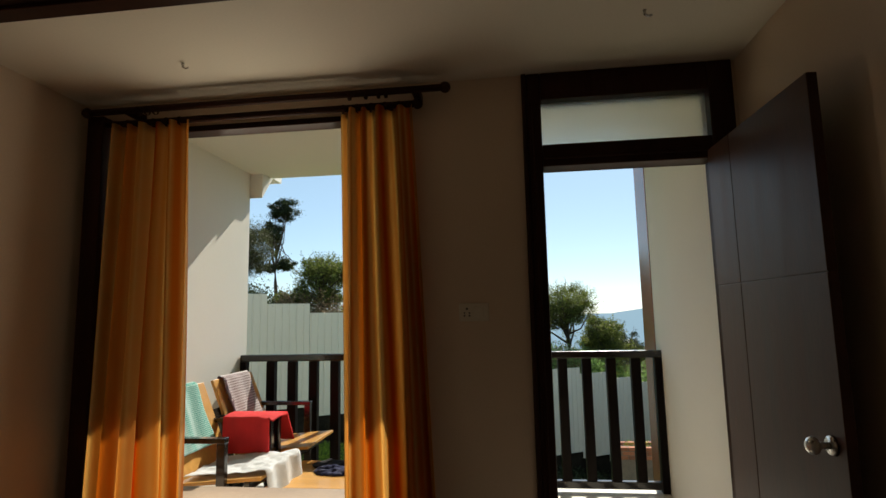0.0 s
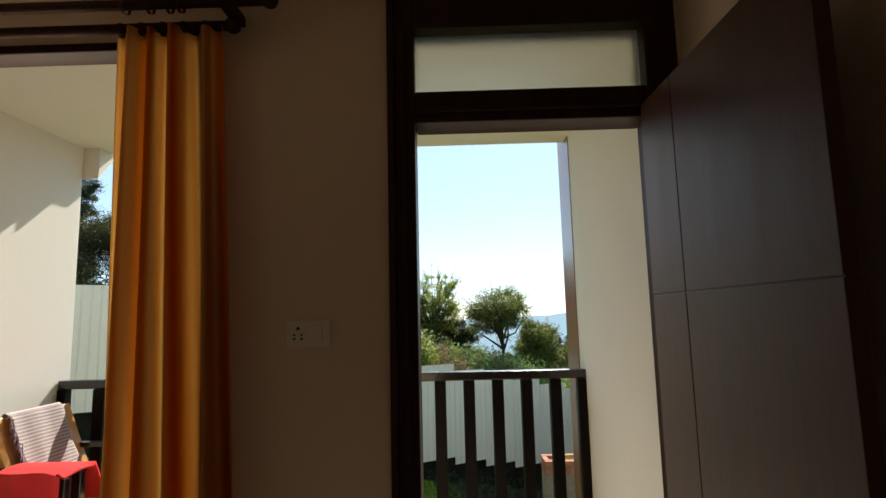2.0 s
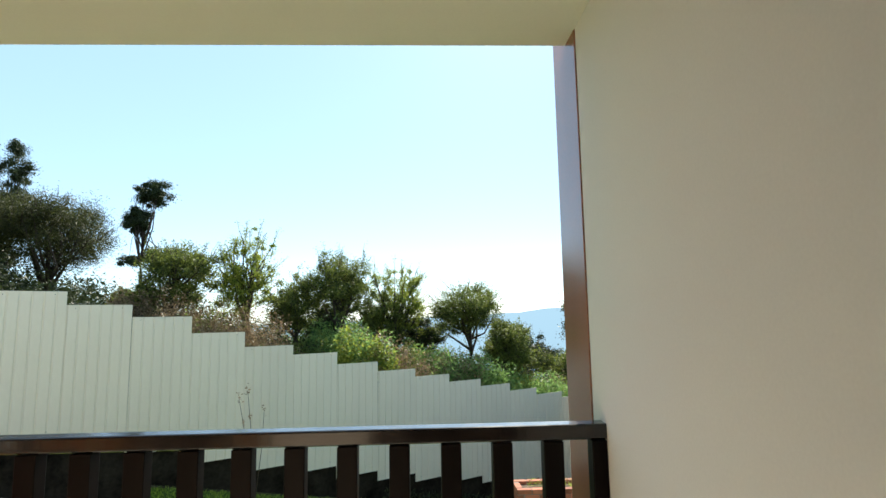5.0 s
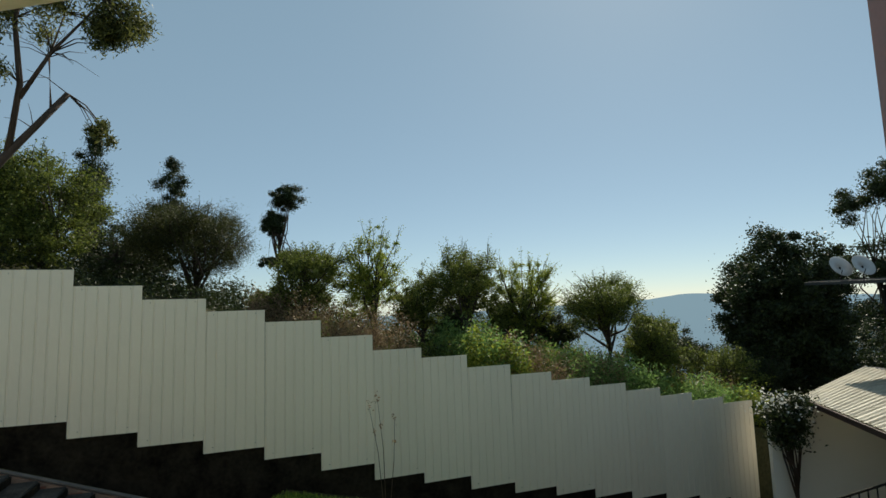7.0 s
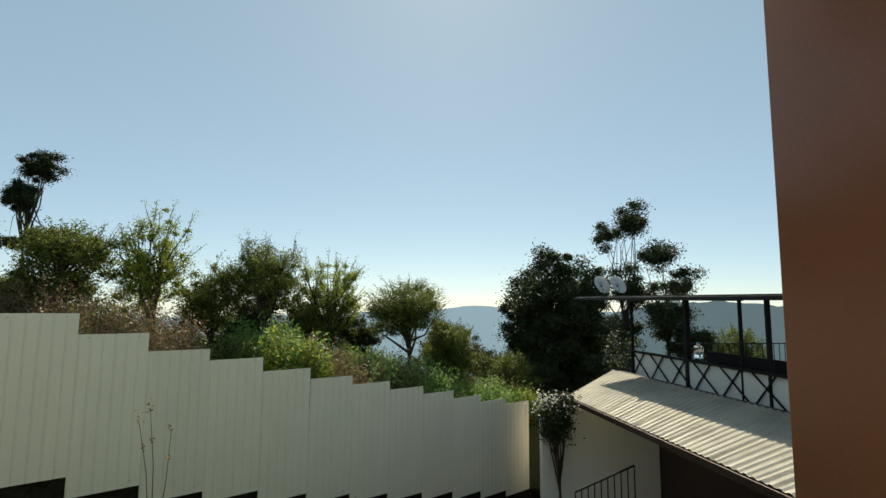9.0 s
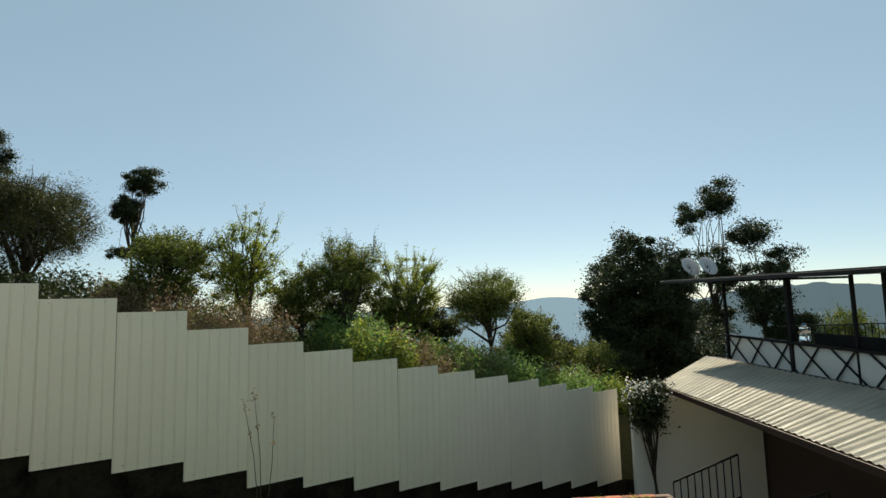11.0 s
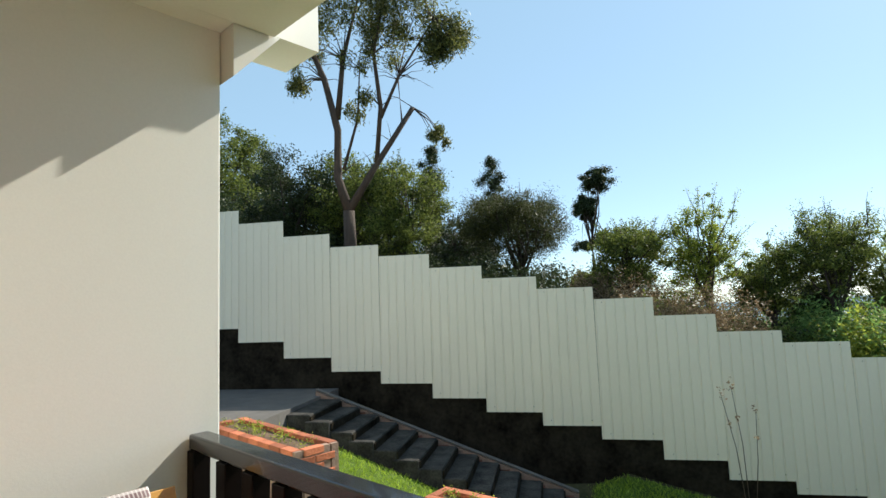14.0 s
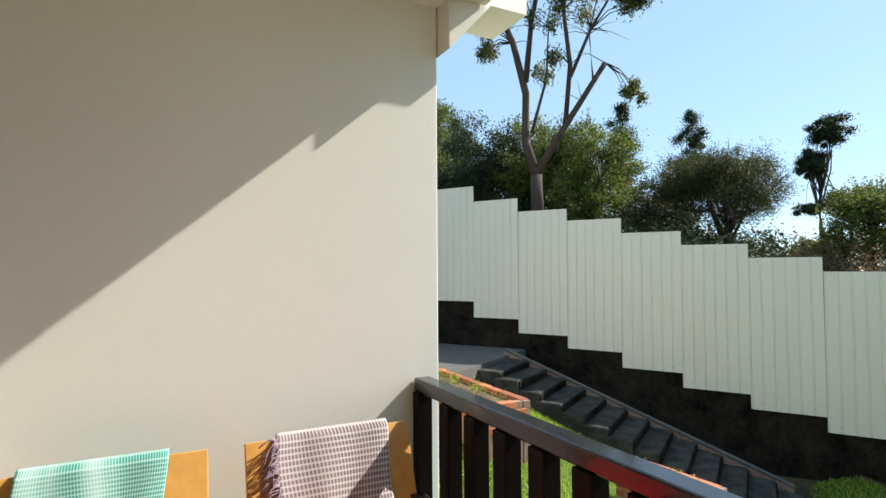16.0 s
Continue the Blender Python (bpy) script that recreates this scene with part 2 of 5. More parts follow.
M_FERN = leaf_mat("fern_leaf", (0.05, 0.12, 0.028), (0.30, 0.46, 0.14), 0.6)
M_GRASS = leaf_mat("lawn_grass", (0.15, 0.25, 0.025), (0.42, 0.54, 0.07), 0.5)
M_FLOWER = leaf_mat("white_petal", (0.70, 0.68, 0.64), (0.85, 0.84, 0.80), 0.3)
M_YFLOWER = leaf_mat("yellow_petal", (0.65, 0.45, 0.03), (0.8, 0.6, 0.05), 0.3)
# Hill colours hold the valley haze and glow by themselves.
M_HILL1 = glow_mat("hill_haze_glow", (0.24, 0.37, 0.50), 0.85)
M_HILL2 = glow_mat("wooded_hill_haze_glow", (0.105, 0.165, 0.215), 0.8)
M_LAWN = mat("lawn_turf", (0.07, 0.11, 0.02), 0.95, 0.4, 3, 40, 1.0, spec=0.1)


# ---- building blocks ----
def part(name, bm, material, parent=None, label="", smooth=False):
    me = bpy.data.meshes.new(name)
    bm.to_mesh(me)
    bm.free()
    me.materials.append(material)
    if smooth:
        me.polygons.foreach_set("use_smooth", [True] * len(me.polygons))
    ob = new(name, me)
    if parent:
        ob.parent = parent
    if label:
        ob["label"] = label
    return ob


def thing(name, label, category, group="", kind="", at=None):
    return tagged(new(name), label, category, group, kind)


def box(bm, x0, x1, y0, y1, z0, z1, bevel=0.0, m=None):
    t = Matrix.Translation(((x0 + x1) / 2, (y0 + y1) / 2, (z0 + z1) / 2)) @ Matrix.Diagonal((x1 - x0, y1 - y0, z1 - z0, 1))
    vs = bmesh.ops.create_cube(bm, size=1, matrix=(m @ t) if m else t)["verts"]
    if bevel:
        es = {e for v in vs for e in v.link_edges}
        bmesh.ops.bevel(bm, geom=list(es), offset=bevel, segments=2, affect="EDGES", profile=0.5)
    return bm


def a_box(name, material, x0, x1, y0, y1, z0, z1, parent=None, bevel=0.0, label="", m=None):
    return part(name, box(bmesh.new(), x0, x1, y0, y1, z0, z1, bevel, m), material, parent, label)


def bar(bm, a, b, w, h, bevel=0.0):
    """A square bar from a to b."""
    a, b = Vector(a), Vector(b)
    d = b - a
    q = d.to_track_quat("X", "Z").to_matrix().to_4x4()
    return box(bm, 0, d.length, -w / 2, w / 2, -h / 2, h / 2, bevel, Matrix.Translation(a) @ q)


def tube_data(points, radii, sides=7):
    vs, fs = [], []
    for i, (p, r) in enumerate(zip(points, radii)):
        d = points[min(i + 1, len(points) - 1)] - points[max(i - 1, 0)]
        q = d.to_track_quat("Z", "Y")
        for k in range(sides):
            a = 2 * math.pi * k / sides
            vs.append(p + q @ Vector((math.cos(a) * r, math.sin(a) * r, 0)))
    for i in range(len(points) - 1):
        for k in range(sides):
            k2 = (k + 1) % sides
            fs.append((i * sides + k, i * sides + k2, (i + 1) * sides + k2, (i + 1) * sides + k))
    fs.append(tuple(range(sides - 1, -1, -1)))
    fs.append(tuple((len(points) - 1) * sides + k for k in range(sides)))
    return vs, fs


def mesh_ob(name, vs, fs, material, parent=None, smooth=False, label=""):
    me = bpy.data.meshes.new(name)
    me.from_pydata([tuple(v) for v in vs], [], fs)
    me.materials.append(material)
    if smooth:
        me.polygons.foreach_set("use_smooth", [True] * len(me.polygons))
    ob = new(name, me)
    if parent:
        ob.parent = parent
    if label:
        ob["label"] = label
    return ob


def tubes(name, lines, material, parent=None, sides=7, label=""):
    vs, fs = [], []
    for pts, rad in lines:
        v, f = tube_data([Vector(p) for p in pts], rad, sides)
        k = len(vs)
        vs += v
        fs += [tuple(i + k for i in q) for q in f]
    return mesh_ob(name, vs, fs, material, parent, True, label)


def leaves(name, centers, size, material, parent=None, aspect=0.45, droop=0.0, rng=None, up=0.0):
    """Many small bent leaves, one pair of triangles each side of a mid rib, at the given places."""
    rng = rng or np.random.default_rng(1)
    c = np.asarray(centers, float)
    n = len(c)
    d = rng.normal(size=(n, 3))
    d[:, 2] = d[:, 2] * 0.7 - droop + up
    d /= np.linalg.norm(d, axis=1)[:, None]
    w = np.cross(d, rng.normal(size=(n, 3)))
    w /= np.linalg.norm(w, axis=1)[:, None] + 1e-9
    s = size * rng.uniform(0.6, 1.3, n)[:, None]
    nn = np.cross(d, w)
    v = np.stack([c - d * s * 0.5, c + w * s * aspect * 0.5 + nn * s * 0.08, c + d * s * 0.5, c - w * s * aspect * 0.5 + nn * s * 0.08], 1).reshape(-1, 3)
    me = bpy.data.meshes.new(name)
    me.vertices.add(4 * n)
    me.vertices.foreach_set("co", v.ravel())
    me.loops.add(4 * n)
    me.loops.foreach_set("vertex_index", np.arange(4 * n))
    me.polygons.add(n)
    me.polygons.foreach_set("loop_start", np.arange(0, 4 * n, 4))
    me.update(calc_edges=True)
    me.materials.append(material)
    ob = new(name, me)
    if parent:
        ob.parent = parent
    return ob


def cloth(name, grid_fn, nu, nv, material, parent=None, thick=0.004, label=""):
    """A sheet of cloth with folds; grid_fn(u, v) gives its places."""
    vs = [Vector(grid_fn(i / nu, j / nv)) for j in range(nv + 1) for i in range(nu + 1)]
    fs = [(j * (nu + 1) + i, j * (nu + 1) + i + 1, (j + 1) * (nu + 1) + i + 1, (j + 1) * (nu + 1) + i) for j in range(nv) for i in range(nu)]
    ob = mesh_ob(name, vs, fs, material, parent, True, label)
    uv = ob.data.uv_layers.new(name="UVMap")
    for p in ob.data.polygons:
        for li in p.loop_indices:
            k = ob.data.loops[li].vertex_index
            uv.data[li].uv = ((k % (nu + 1)) / nu, (k // (nu + 1)) / nv)
    if thick:
        so = ob.modifiers.new("thickness", "SOLIDIFY")
        so.thickness = thick
    return ob


def structure(ob, label, category):
    return tagged(ob, label, category, kind="structure")

# ---- the room and the balcony ----
XL, XR, CEIL, BAL = -2.68, 1.0, 2.60, -0.16

def wall_with_holes(name, x0, x1, y0, y1, z0, z1, holes, material):
    """A wall along x with openings (x0, x1, z0, z1) cut right through."""
    bm = bmesh.new()
    xs = sorted({x0, x1, *[h[0] for h in holes], *[h[1] for h in holes]})
    zs = sorted({z0, z1, *[h[2] for h in holes], *[h[3] for h in holes]})
    solid = lambda i, k: 0 <= i < len(xs) - 1 and 0 <= k < len(zs) - 1 and not any(h[0] <= (xs[i] + xs[i + 1]) / 2 <= h[1] and h[2] <= (zs[k] + zs[k + 1]) / 2 <= h[3] for h in holes)
    quad = lambda *p: bm.faces.new([bm.verts.new(q) for q in p])
    for i in range(len(xs) - 1):
        for k in range(len(zs) - 1):
            if not solid(i, k):
                continue
            a, b, c, d = xs[i], xs[i + 1], zs[k], zs[k + 1]
            quad((a, y0, c), (b, y0, c), (b, y0, d), (a, y0, d))
            quad((b, y1, c), (a, y1, c), (a, y1, d), (b, y1, d))
            if not solid(i - 1, k):
                quad((a, y1, c), (a, y0, c), (a, y0, d), (a, y1, d))
            if not solid(i + 1, k):
                quad((b, y0, c), (b, y1, c), (b, y1, d), (b, y0, d))
            if not solid(i, k - 1):
                quad((a, y1, c), (b, y1, c), (b, y0, c), (a, y0, c))
            if not solid(i, k + 1):
                quad((a, y0, d), (b, y0, d), (b, y1, d), (a, y1, d))
    bmesh.ops.remove_doubles(bm, verts=bm.verts, dist=1e-5)
    return part(name, bm, material)

WIN = (-2.50, -0.74, 0.34, 2.44)
DOOR = (-0.075, 0.98, 0.0, 2.60)
structure(wall_with_holes("wall_front", XL, XR, 0.0, 0.15, -0.2, CEIL, [WIN, DOOR], M_INNER), "cream painted wall with a window and a door opening", "wall")
structure(a_box("wall_outer_skin", M_OUTER, XL, -2.5, 0.153, 0.17, BAL, 2.72), "cream painted outer wall strip beside the window", "wall")
structure(a_box("wall_left", M_INNER, XL - 0.2, XL, -5.0, 0.15, -0.2, CEIL), "cream painted side wall of the bedroom", "wall")
structure(a_box("wall_right", M_INNER, XR, XR + 0.2, -5.0, 0.15, -0.2, CEIL), "cream painted side wall beside the door", "wall")
structure(a_box("wall_back", M_INNER, XL - 0.2, XR + 0.2, -5.2, -5.0, -0.2, CEIL), "cream painted back wall", "wall")
structure(a_box("ceiling", M_CEIL, XL - 0.2, XR + 0.2, -5.2, 0.15, CEIL, CEIL + 0.12), "off-white painted ceiling with two hook points", "ceiling")
structure(a_box("floor", M_FLOOR, XL - 0.2, XR + 0.2, -5.2, 0.15, -0.2, 0.0), "grey tiled floor of the bedroom", "floor")

trim = thing("ceiling_trim", "dark brown wooden strip across the bedroom ceiling", "trim", kind="structure")
a_box("strip", M_DOOR, XL + 0.002, XR - 0.002, -1.03, -0.945, CEIL - 0.03, CEIL - 0.001, parent=trim, bevel=0.004)
a_box("wood_panel", M_DOOR, XL + 0.002, XR - 0.002, -2.2, -1.032, CEIL - 0.012, CEIL - 0.001, parent=trim)

# balcony shell
structure(a_box("balcony_floor", M_FLOOR2, XL, XR + 0.03, 0.15, 1.99, BAL - 0.2, BAL), "beige tiled balcony floor", "floor")
structure(a_box("balcony_wall_left", M_OUTER, XL - 0.25, XL, 0.153, 2.02, -3.2, 3.3, bevel=0.006), "cream painted balcony side wall in sun and shade", "wall")
structure(a_box("balcony_wall_right", M_OUTER, XR + 0.032, XR + 0.32, 0.153, 2.06, -3.2, 3.3, bevel=0.006), "cream painted balcony side wall beside the door", "wall")
structure(a_box("brown_pillar", M_BROWN, XR + 0.028, XR + 0.34, 2.063, 2.44, -3.2, 3.3, bevel=0.004), "terracotta brown painted pillar at the balcony edge", "pillar")
structure(a_box("house_front", M_OUTER, XL - 6.0, XL - 0.26, 0.5, 1.9, -3.2, 3.3), "cream painted house wall beyond the balcony", "wall")
soffit = part("balcony_ceiling", box(bmesh.new(), -2.555, XR + 0.031, 0.153, 2.215, 2.72, 3.0), M_OUTER)
structure(a_box("ceiling_edge", M_OUTER, XL, -2.556, 0.153, 2.022, 2.72, 3.0), "cream painted ceiling strip beside the wall", "ceiling")
structure(soffit, "cream painted underside of the balcony roof", "ceiling")
roof = structure(a_box("roof_slab", M_OUTER, -2.555, XR + 0.3, -5.2, 2.21, 3.004, 3.12), "flat concrete roof slab", "roof")
bm = bmesh.new()
box(bm, -2.87, -2.56, 2.024, 2.46, 2.73, 3.3)
wedge = [[bm.verts.new((x, y, z)) for y, z in ((2.024, 2.48), (2.25, 2.728), (2.024, 2.728))] for x in (-2.929, -2.56)]
bm.faces.new(wedge[0][::-1])
bm.faces.new(wedge[1])
for a in range(3):
    c = (a + 1) % 3
    bm.faces.new((wedge[0][a], wedge[0][c], wedge[1][c], wedge[1][a]))
structure(part("roof_beam", bm, M_OUTER), "cream painted cantilever beam with a sloped haunch at the roof edge", "beam")

# window frame
win = structure(new("window_1"), "dark wood window opening without shutters above a tan stone sill", "window")
for nm, b in (("frame_head", (WIN[0], WIN[1], -0.01, 0.10, WIN[3] - 0.035, WIN[3])), ("frame_side", (WIN[0], WIN[0] + 0.04, -0.01, 0.10, 0.37, WIN[3] - 0.036)),
              ("frame_side", (WIN[1] - 0.04, WIN[1], -0.01, 0.10, 0.37, WIN[3] - 0.036))):
    a_box(nm, M_DOOR, *b, parent=win, bevel=0.005)
a_box("side_board", M_DOOR, -2.60, -2.50, -0.10, -0.002, 0.0, 2.50, parent=win, bevel=0.004)
a_box("window_sill", M_SILL, WIN[0] - 0.03, WIN[1] + 0.03, -0.05, 0.19, 0.34, 0.37, parent=win, bevel=0.006, label="tan stone sill")

# door frame with a fanlight
fr = structure(new("door_frame"), "dark stained wooden door frame with a frosted fanlight", "door frame")
for nm, b in (("jamb", (-0.073, 0.0, -0.02, 0.12, 0.0, 2.598)), ("jamb", (0.858, 0.978, -0.02, 0.12, 0.0, 2.598)),
              ("head", (0.001, 0.857, -0.02, 0.12, 2.45, 2.598)), ("transom_bar", (0.001, 0.857, -0.02, 0.12, 2.08, 2.20)),
              ("stop_bead", (-0.10, -0.074, -0.03, -0.003, 0.0, 2.598)), ("transom_bead", (0.001, 0.857, -0.034, -0.021, 2.115, 2.135)),
              ("jamb_bead", (-0.05, -0.035, -0.036, -0.021, 0.0, 2.44))):
    a_box(nm, M_DOOR, *b, parent=fr, bevel=0.006)
a_box("fanlight_pane", M_GLASSF, 0.001, 0.857, 0.045, 0.051, 2.20, 2.45, parent=fr, label="frosted glass pane").visible_shadow = False
structure(a_box("threshold", M_COPE, 0.001, 0.857, 0.0, 0.149, 0.002, 0.02, bevel=0.004), "grey stone threshold under the open door", "threshold")

# door leaf, open into the room
door = structure(new("door_1"), "dark brown wooden door with panel grooves, standing open", "door")
door.matrix_world = pose(0.862, -0.01, 0, 0, 0, -89)
bm = bmesh.new()
L = 0.90
for y0, y1, z0, z1 in ((0.0, 0.253, 0.01, 1.428), (0.0, 0.253, 1.432, 2.12), (0.257, L, 0.01, 1.428), (0.257, L, 1.432, 2.12)):
    box(bm, y0, y1, -0.036, 0.0, z0, z1, 0.002)
box(bm, 0.001, L - 0.001, -0.032, -0.004, 0.011, 2.119)
part("leaf", bm, M_LEAFWOOD, door)
hd = part("door_handle", bmesh.new(), M_METAL, door, "round steel door knob")
bm = bmesh.new()
bmesh.ops.create_cone(bm, cap_ends=True, segments=24, radius1=0.034, radius2=0.030, depth=0.012, matrix=pose(L - 0.07, -0.042, 0.86, 90))
bmesh.ops.create_cone(bm, cap_ends=True, segments=16, radius1=0.012, radius2=0.012, depth=0.04, matrix=pose(L - 0.07, -0.066, 0.86, 90))
bmesh.ops.create_uvsphere(bm, u_segments=20, v_segments=12, radius=0.03, matrix=pose(L - 0.07, -0.10, 0.86) @ Matrix.Diagonal((1, 0.75, 1, 1)))
bm.to_mesh(hd.data)
bm.free()
hd.data.polygons.foreach_set("use_smooth", [True] * len(hd.data.polygons))
for z in (0.25, 1.05, 1.85):
    a_box("hinge", M_METAL, -0.004, 0.03, 0.001, 0.005, z - 0.05, z + 0.05, parent=door)

# switch plate
sw = thing("wall_socket", "cream plastic wall socket with one rocker switch", "socket")
plate = a_box("plate", M_PLASTIC, -0.467, -0.312, -0.012, -0.001, 1.278, 1.372, parent=sw, bevel=0.003)
a_box("rocker", M_PLASTIC, -0.392, -0.338, -0.018, -0.0125, 1.297, 1.353, parent=plate, bevel=0.002)
for dx, dz, r in ((0.0, 0.018, 0.006), (-0.013, -0.004, 0.004), (0.013, -0.004, 0.004), (-0.013, -0.018, 0.0045), (0.013, -0.018, 0.0045)):
    bm = bmesh.new()
    bmesh.ops.create_cone(bm, cap_ends=True, segments=12, radius1=r, radius2=r, depth=0.004, matrix=pose(-0.425 + dx, -0.0125, 1.325 + dz, 90))
    part("socket_hole", bm, M_BLACKP, plate)

# ceiling hooks
for x, y in ((-1.79, -0.44), (0.42, -0.56)):
    hk = thing("ceiling_hook", "small bare metal hook stub in the ceiling", "hook", "ceiling hooks")
    tubes("stub", [([(x, y, CEIL), (x, y, CEIL - 0.02), (x + 0.015, y, CEIL - 0.03), (x + 0.03, y, CEIL - 0.026)], [0.008, 0.006, 0.005, 0.004])], M_METAL, hk)

# curtain rods
for y, z, x0, x1 in ((-0.07, 2.455, -2.55, -0.66), (-0.14, 2.505, -2.57, -0.50)):
    rod = thing("curtain_rod", "dark wooden curtain rod with round finials", "curtain rod", "curtain rods over the window")
    tubes("pole", [([(x0, y, z), (x1, y, z)], [0.019, 0.019])], M_DOOR, rod, 10)
    for x in (x0, x1):
        bm = bmesh.new()
        bmesh.ops.create_uvsphere(bm, u_segments=14, v_segments=10, radius=0.03, matrix=pose(x, y, z))
        part("finial", bm, M_DOOR, rod, smooth=True)
    for x in (x0 + 0.25, x1 - 0.16):
        a_box("bracket", M_DOOR, x - 0.02, x + 0.02, y - 0.005, -0.001, z - 0.02, z + 0.02, parent=rod, bevel=0.004)
    if y < -0.1:
        for x in (-1.02, -0.93, -0.86, -0.82, -2.25, -2.2, -2.15):
            bm = bmesh.new()
            bmesh.ops.create_cone(bm, cap_ends=False, segments=16, radius1=0.027, radius2=0.027, depth=0.012, matrix=pose(x, y, z - 0.008, 0, 90, 0))
            part("ring", bm, M_DOOR, rod)

# curtains
def curtain(x0, x1, folds, seed, x0b, x1b):
    r = random.Random(seed)
    ph = [r.uniform(0, 6.28) for _ in range(6)]
    cu = thing("curtain", "orange and gold striped curtain gathered in soft folds", "curtain", "curtains at the window")
    def fn(u, v):
        z = 2.445 - v * 2.39
        w = u + 0.025 * math.sin(7 * u + ph[0]) + 0.012 * math.sin(3 * v + 9 * u + ph[1])
        x = (x0 + (x1 - x0) * w) * (1 - v) + (x0b + (x1b - x0b) * w) * v
        amp = 0.034 + 0.024 * v
        y = -0.075 + amp * math.sin(2 * math.pi * folds * u + ph[2] + 0.7 * math.sin(2.2 * v + ph[3])) + 0.012 * math.sin(17 * u + 3 * v + ph[4])
        return x, y, z
    cloth("fabric", fn, 120, 40, M_CURT, cu, 0.002)
    for k in range(int(folds) + 1):
        x = x0 + (x1 - x0) * (k + 0.3) / (folds + 0.6)
        bm = bmesh.new()
        bmesh.ops.create_cone(bm, cap_ends=False, segments=16, radius1=0.026, radius2=0.026, depth=0.014, matrix=pose(x, -0.07, 2.45, 0, 90, 15))
        part("eyelet_ring", bm, M_DOOR, cu)

curtain(-2.47, -1.98, 5.5, 3, -2.55, -1.93)
curtain(-1.10, -0.70, 4.5, 8, -1.09, -0.58)

# ---- balcony railing ----
rail = thing("balcony_railing", "glossy black wooden balcony railing with upright slats", "railing")
a_box("handrail", M_RAIL, XL + 0.003, XR + 0.06, 1.892, 1.972, 0.925, 0.985, parent=rail, bevel=0.008)
a_box("bottom_rail", M_RAIL, XL + 0.003, XR + 0.031, 1.895, 1.945, BAL + 0.03, BAL + 0.09, parent=rail, bevel=0.006)
for x in (XL + 0.035, XR + 0.0):
    a_box("post", M_SLAT, x - 0.03, x + 0.03, 1.885, 1.955, BAL, 0.924, parent=rail, bevel=0.005)
slat = bmesh.new()
box(slat, -0.039, 0.039, -0.033, 0.033, 0, 0.924 - BAL - 0.091, 0.004)
slat_ob = part("slat", slat, M_SLAT, rail)
slat_ob.location = (0.819, 1.92, BAL + 0.0905)
for k in range(1, 17):
    o = slat_ob.copy()
    scene.collection.objects.link(o)
    o.location = (0.819 - 0.2 * k, 1.92, BAL + 0.0905)

# ---- terrain in the frame of the fence ----
FP, FD, FN = Vector((-8.29, 8.39, 0)), Vector((0.8268, 0.5625, 0)), Vector((-0.5625, 0.8268, 0))
PW = 1.052
STEPZ = [3.95, 3.67, 3.40, 3.11, 2.77, 2.49, 2.25, 1.96, 1.70, 1.45, 1.21, 0.86, 0.53, 0.305, 0.015, -0.235, -0.46, -0.69, -0.91, -1.15, -1.37, -1.57]

SITE_TURN, SITE_RISE, PIVOT = radians(-2.2), 0.0213, Vector((-0.1, 1.1, 0))

def site(x, y, z=0.0):
    """A place on the hillside plan, turned to its bearing from the balcony and raised with the slope."""
    d = Vector((x, y, 0)) - PIVOT
    p = PIVOT + Matrix.Rotation(SITE_TURN, 3, "Z") @ d
    return Vector((p.x, p.y, z + SITE_RISE * min(d.length, 60)))

def sn(s, n, z=0.0):
    p = FP + FD * s + FN * n
    return site(p.x, p.y, z)

def kerb_z(s):
    if s < -2.03:
        return -0.26
    return -0.26 - 0.37 * (s + 2.03) if s < 2.6 else -1.973 - 0.262 * (s - 2.6)

def yard_z(s, n):
    z = kerb_z(s) - 0.28 + 0.22 * max(0.0, -2.5 - n) + 0.55 * min(1.0, max(0.0, (s - 2.7) / 0.8)) * max(0.0, 1 + n / 2.2)
    return min(z, -0.62) if s > -3 else min(z, -0.42)

def hill_z(s, n):
    top = 1.75 - 0.262 * s if s > -12 else 1.75 + 0.262 * 12
    z = top + 0.02 * min(n, 9) - 0.22 * max(0.0, n - 13) - 0.10 * max(0.0, s - 17)
    return max(z + 0.25 * noise.noise((s * 0.3, n * 0.3, 0)), -230.0 + 4 * noise.noise((s * 0.01, n * 0.01, 3)))

ss = [-900, -400, -200, -100, -60, -40] + [-30 + 0.6 * i for i in range(134)] + [60, 80, 120, 200, 400, 900]
nn_ = [-900, -300, -100, -50, -30] + [-22 + 0.5 * i for i in range(44)] + [-0.02, 0.22] + [0.6 + 0.7 * i for i in range(50)] + [40, 50, 70, 100, 160, 300, 900]
vs, fs = [], []
for s in ss:
    for n in nn_:
        vs.append(sn(s, n, hill_z(s, n) if n > 0.1 else yard_z(max(s, -30), max(n, -22))))
w = len(nn_)
for i in range(len(ss) - 1):
    for j in range(w - 1):
        fs.append((i * w + j, (i + 1) * w + j, (i + 1) * w + j + 1, i * w + j + 1))
structure(mesh_ob("ground", vs, fs, M_GROUND, smooth=True), "sloping earth and rough grass of the hillside", "ground")

# lawn turf
ls = [-3.6 + 0.3 * i for i in range(44)]
ln_ = [-9.4 + 0.3 * i for i in range(32)]
lawn_edge = lambda s, n: min(n, -2.42 if s < 2.75 else -0.14)
vs = [sn(s, lawn_edge(s, n), yard_z(s, lawn_edge(s, n)) + 0.012 + 0.015 * noise.noise((s * 3, n * 3, 0))) for s in ls for n in ln_]
w = len(ln_)
fs = [(i * w + j, (i + 1) * w + j, (i + 1) * w + j + 1, i * w + j + 1) for i in range(len(ls) - 1) for j in range(w - 1)]
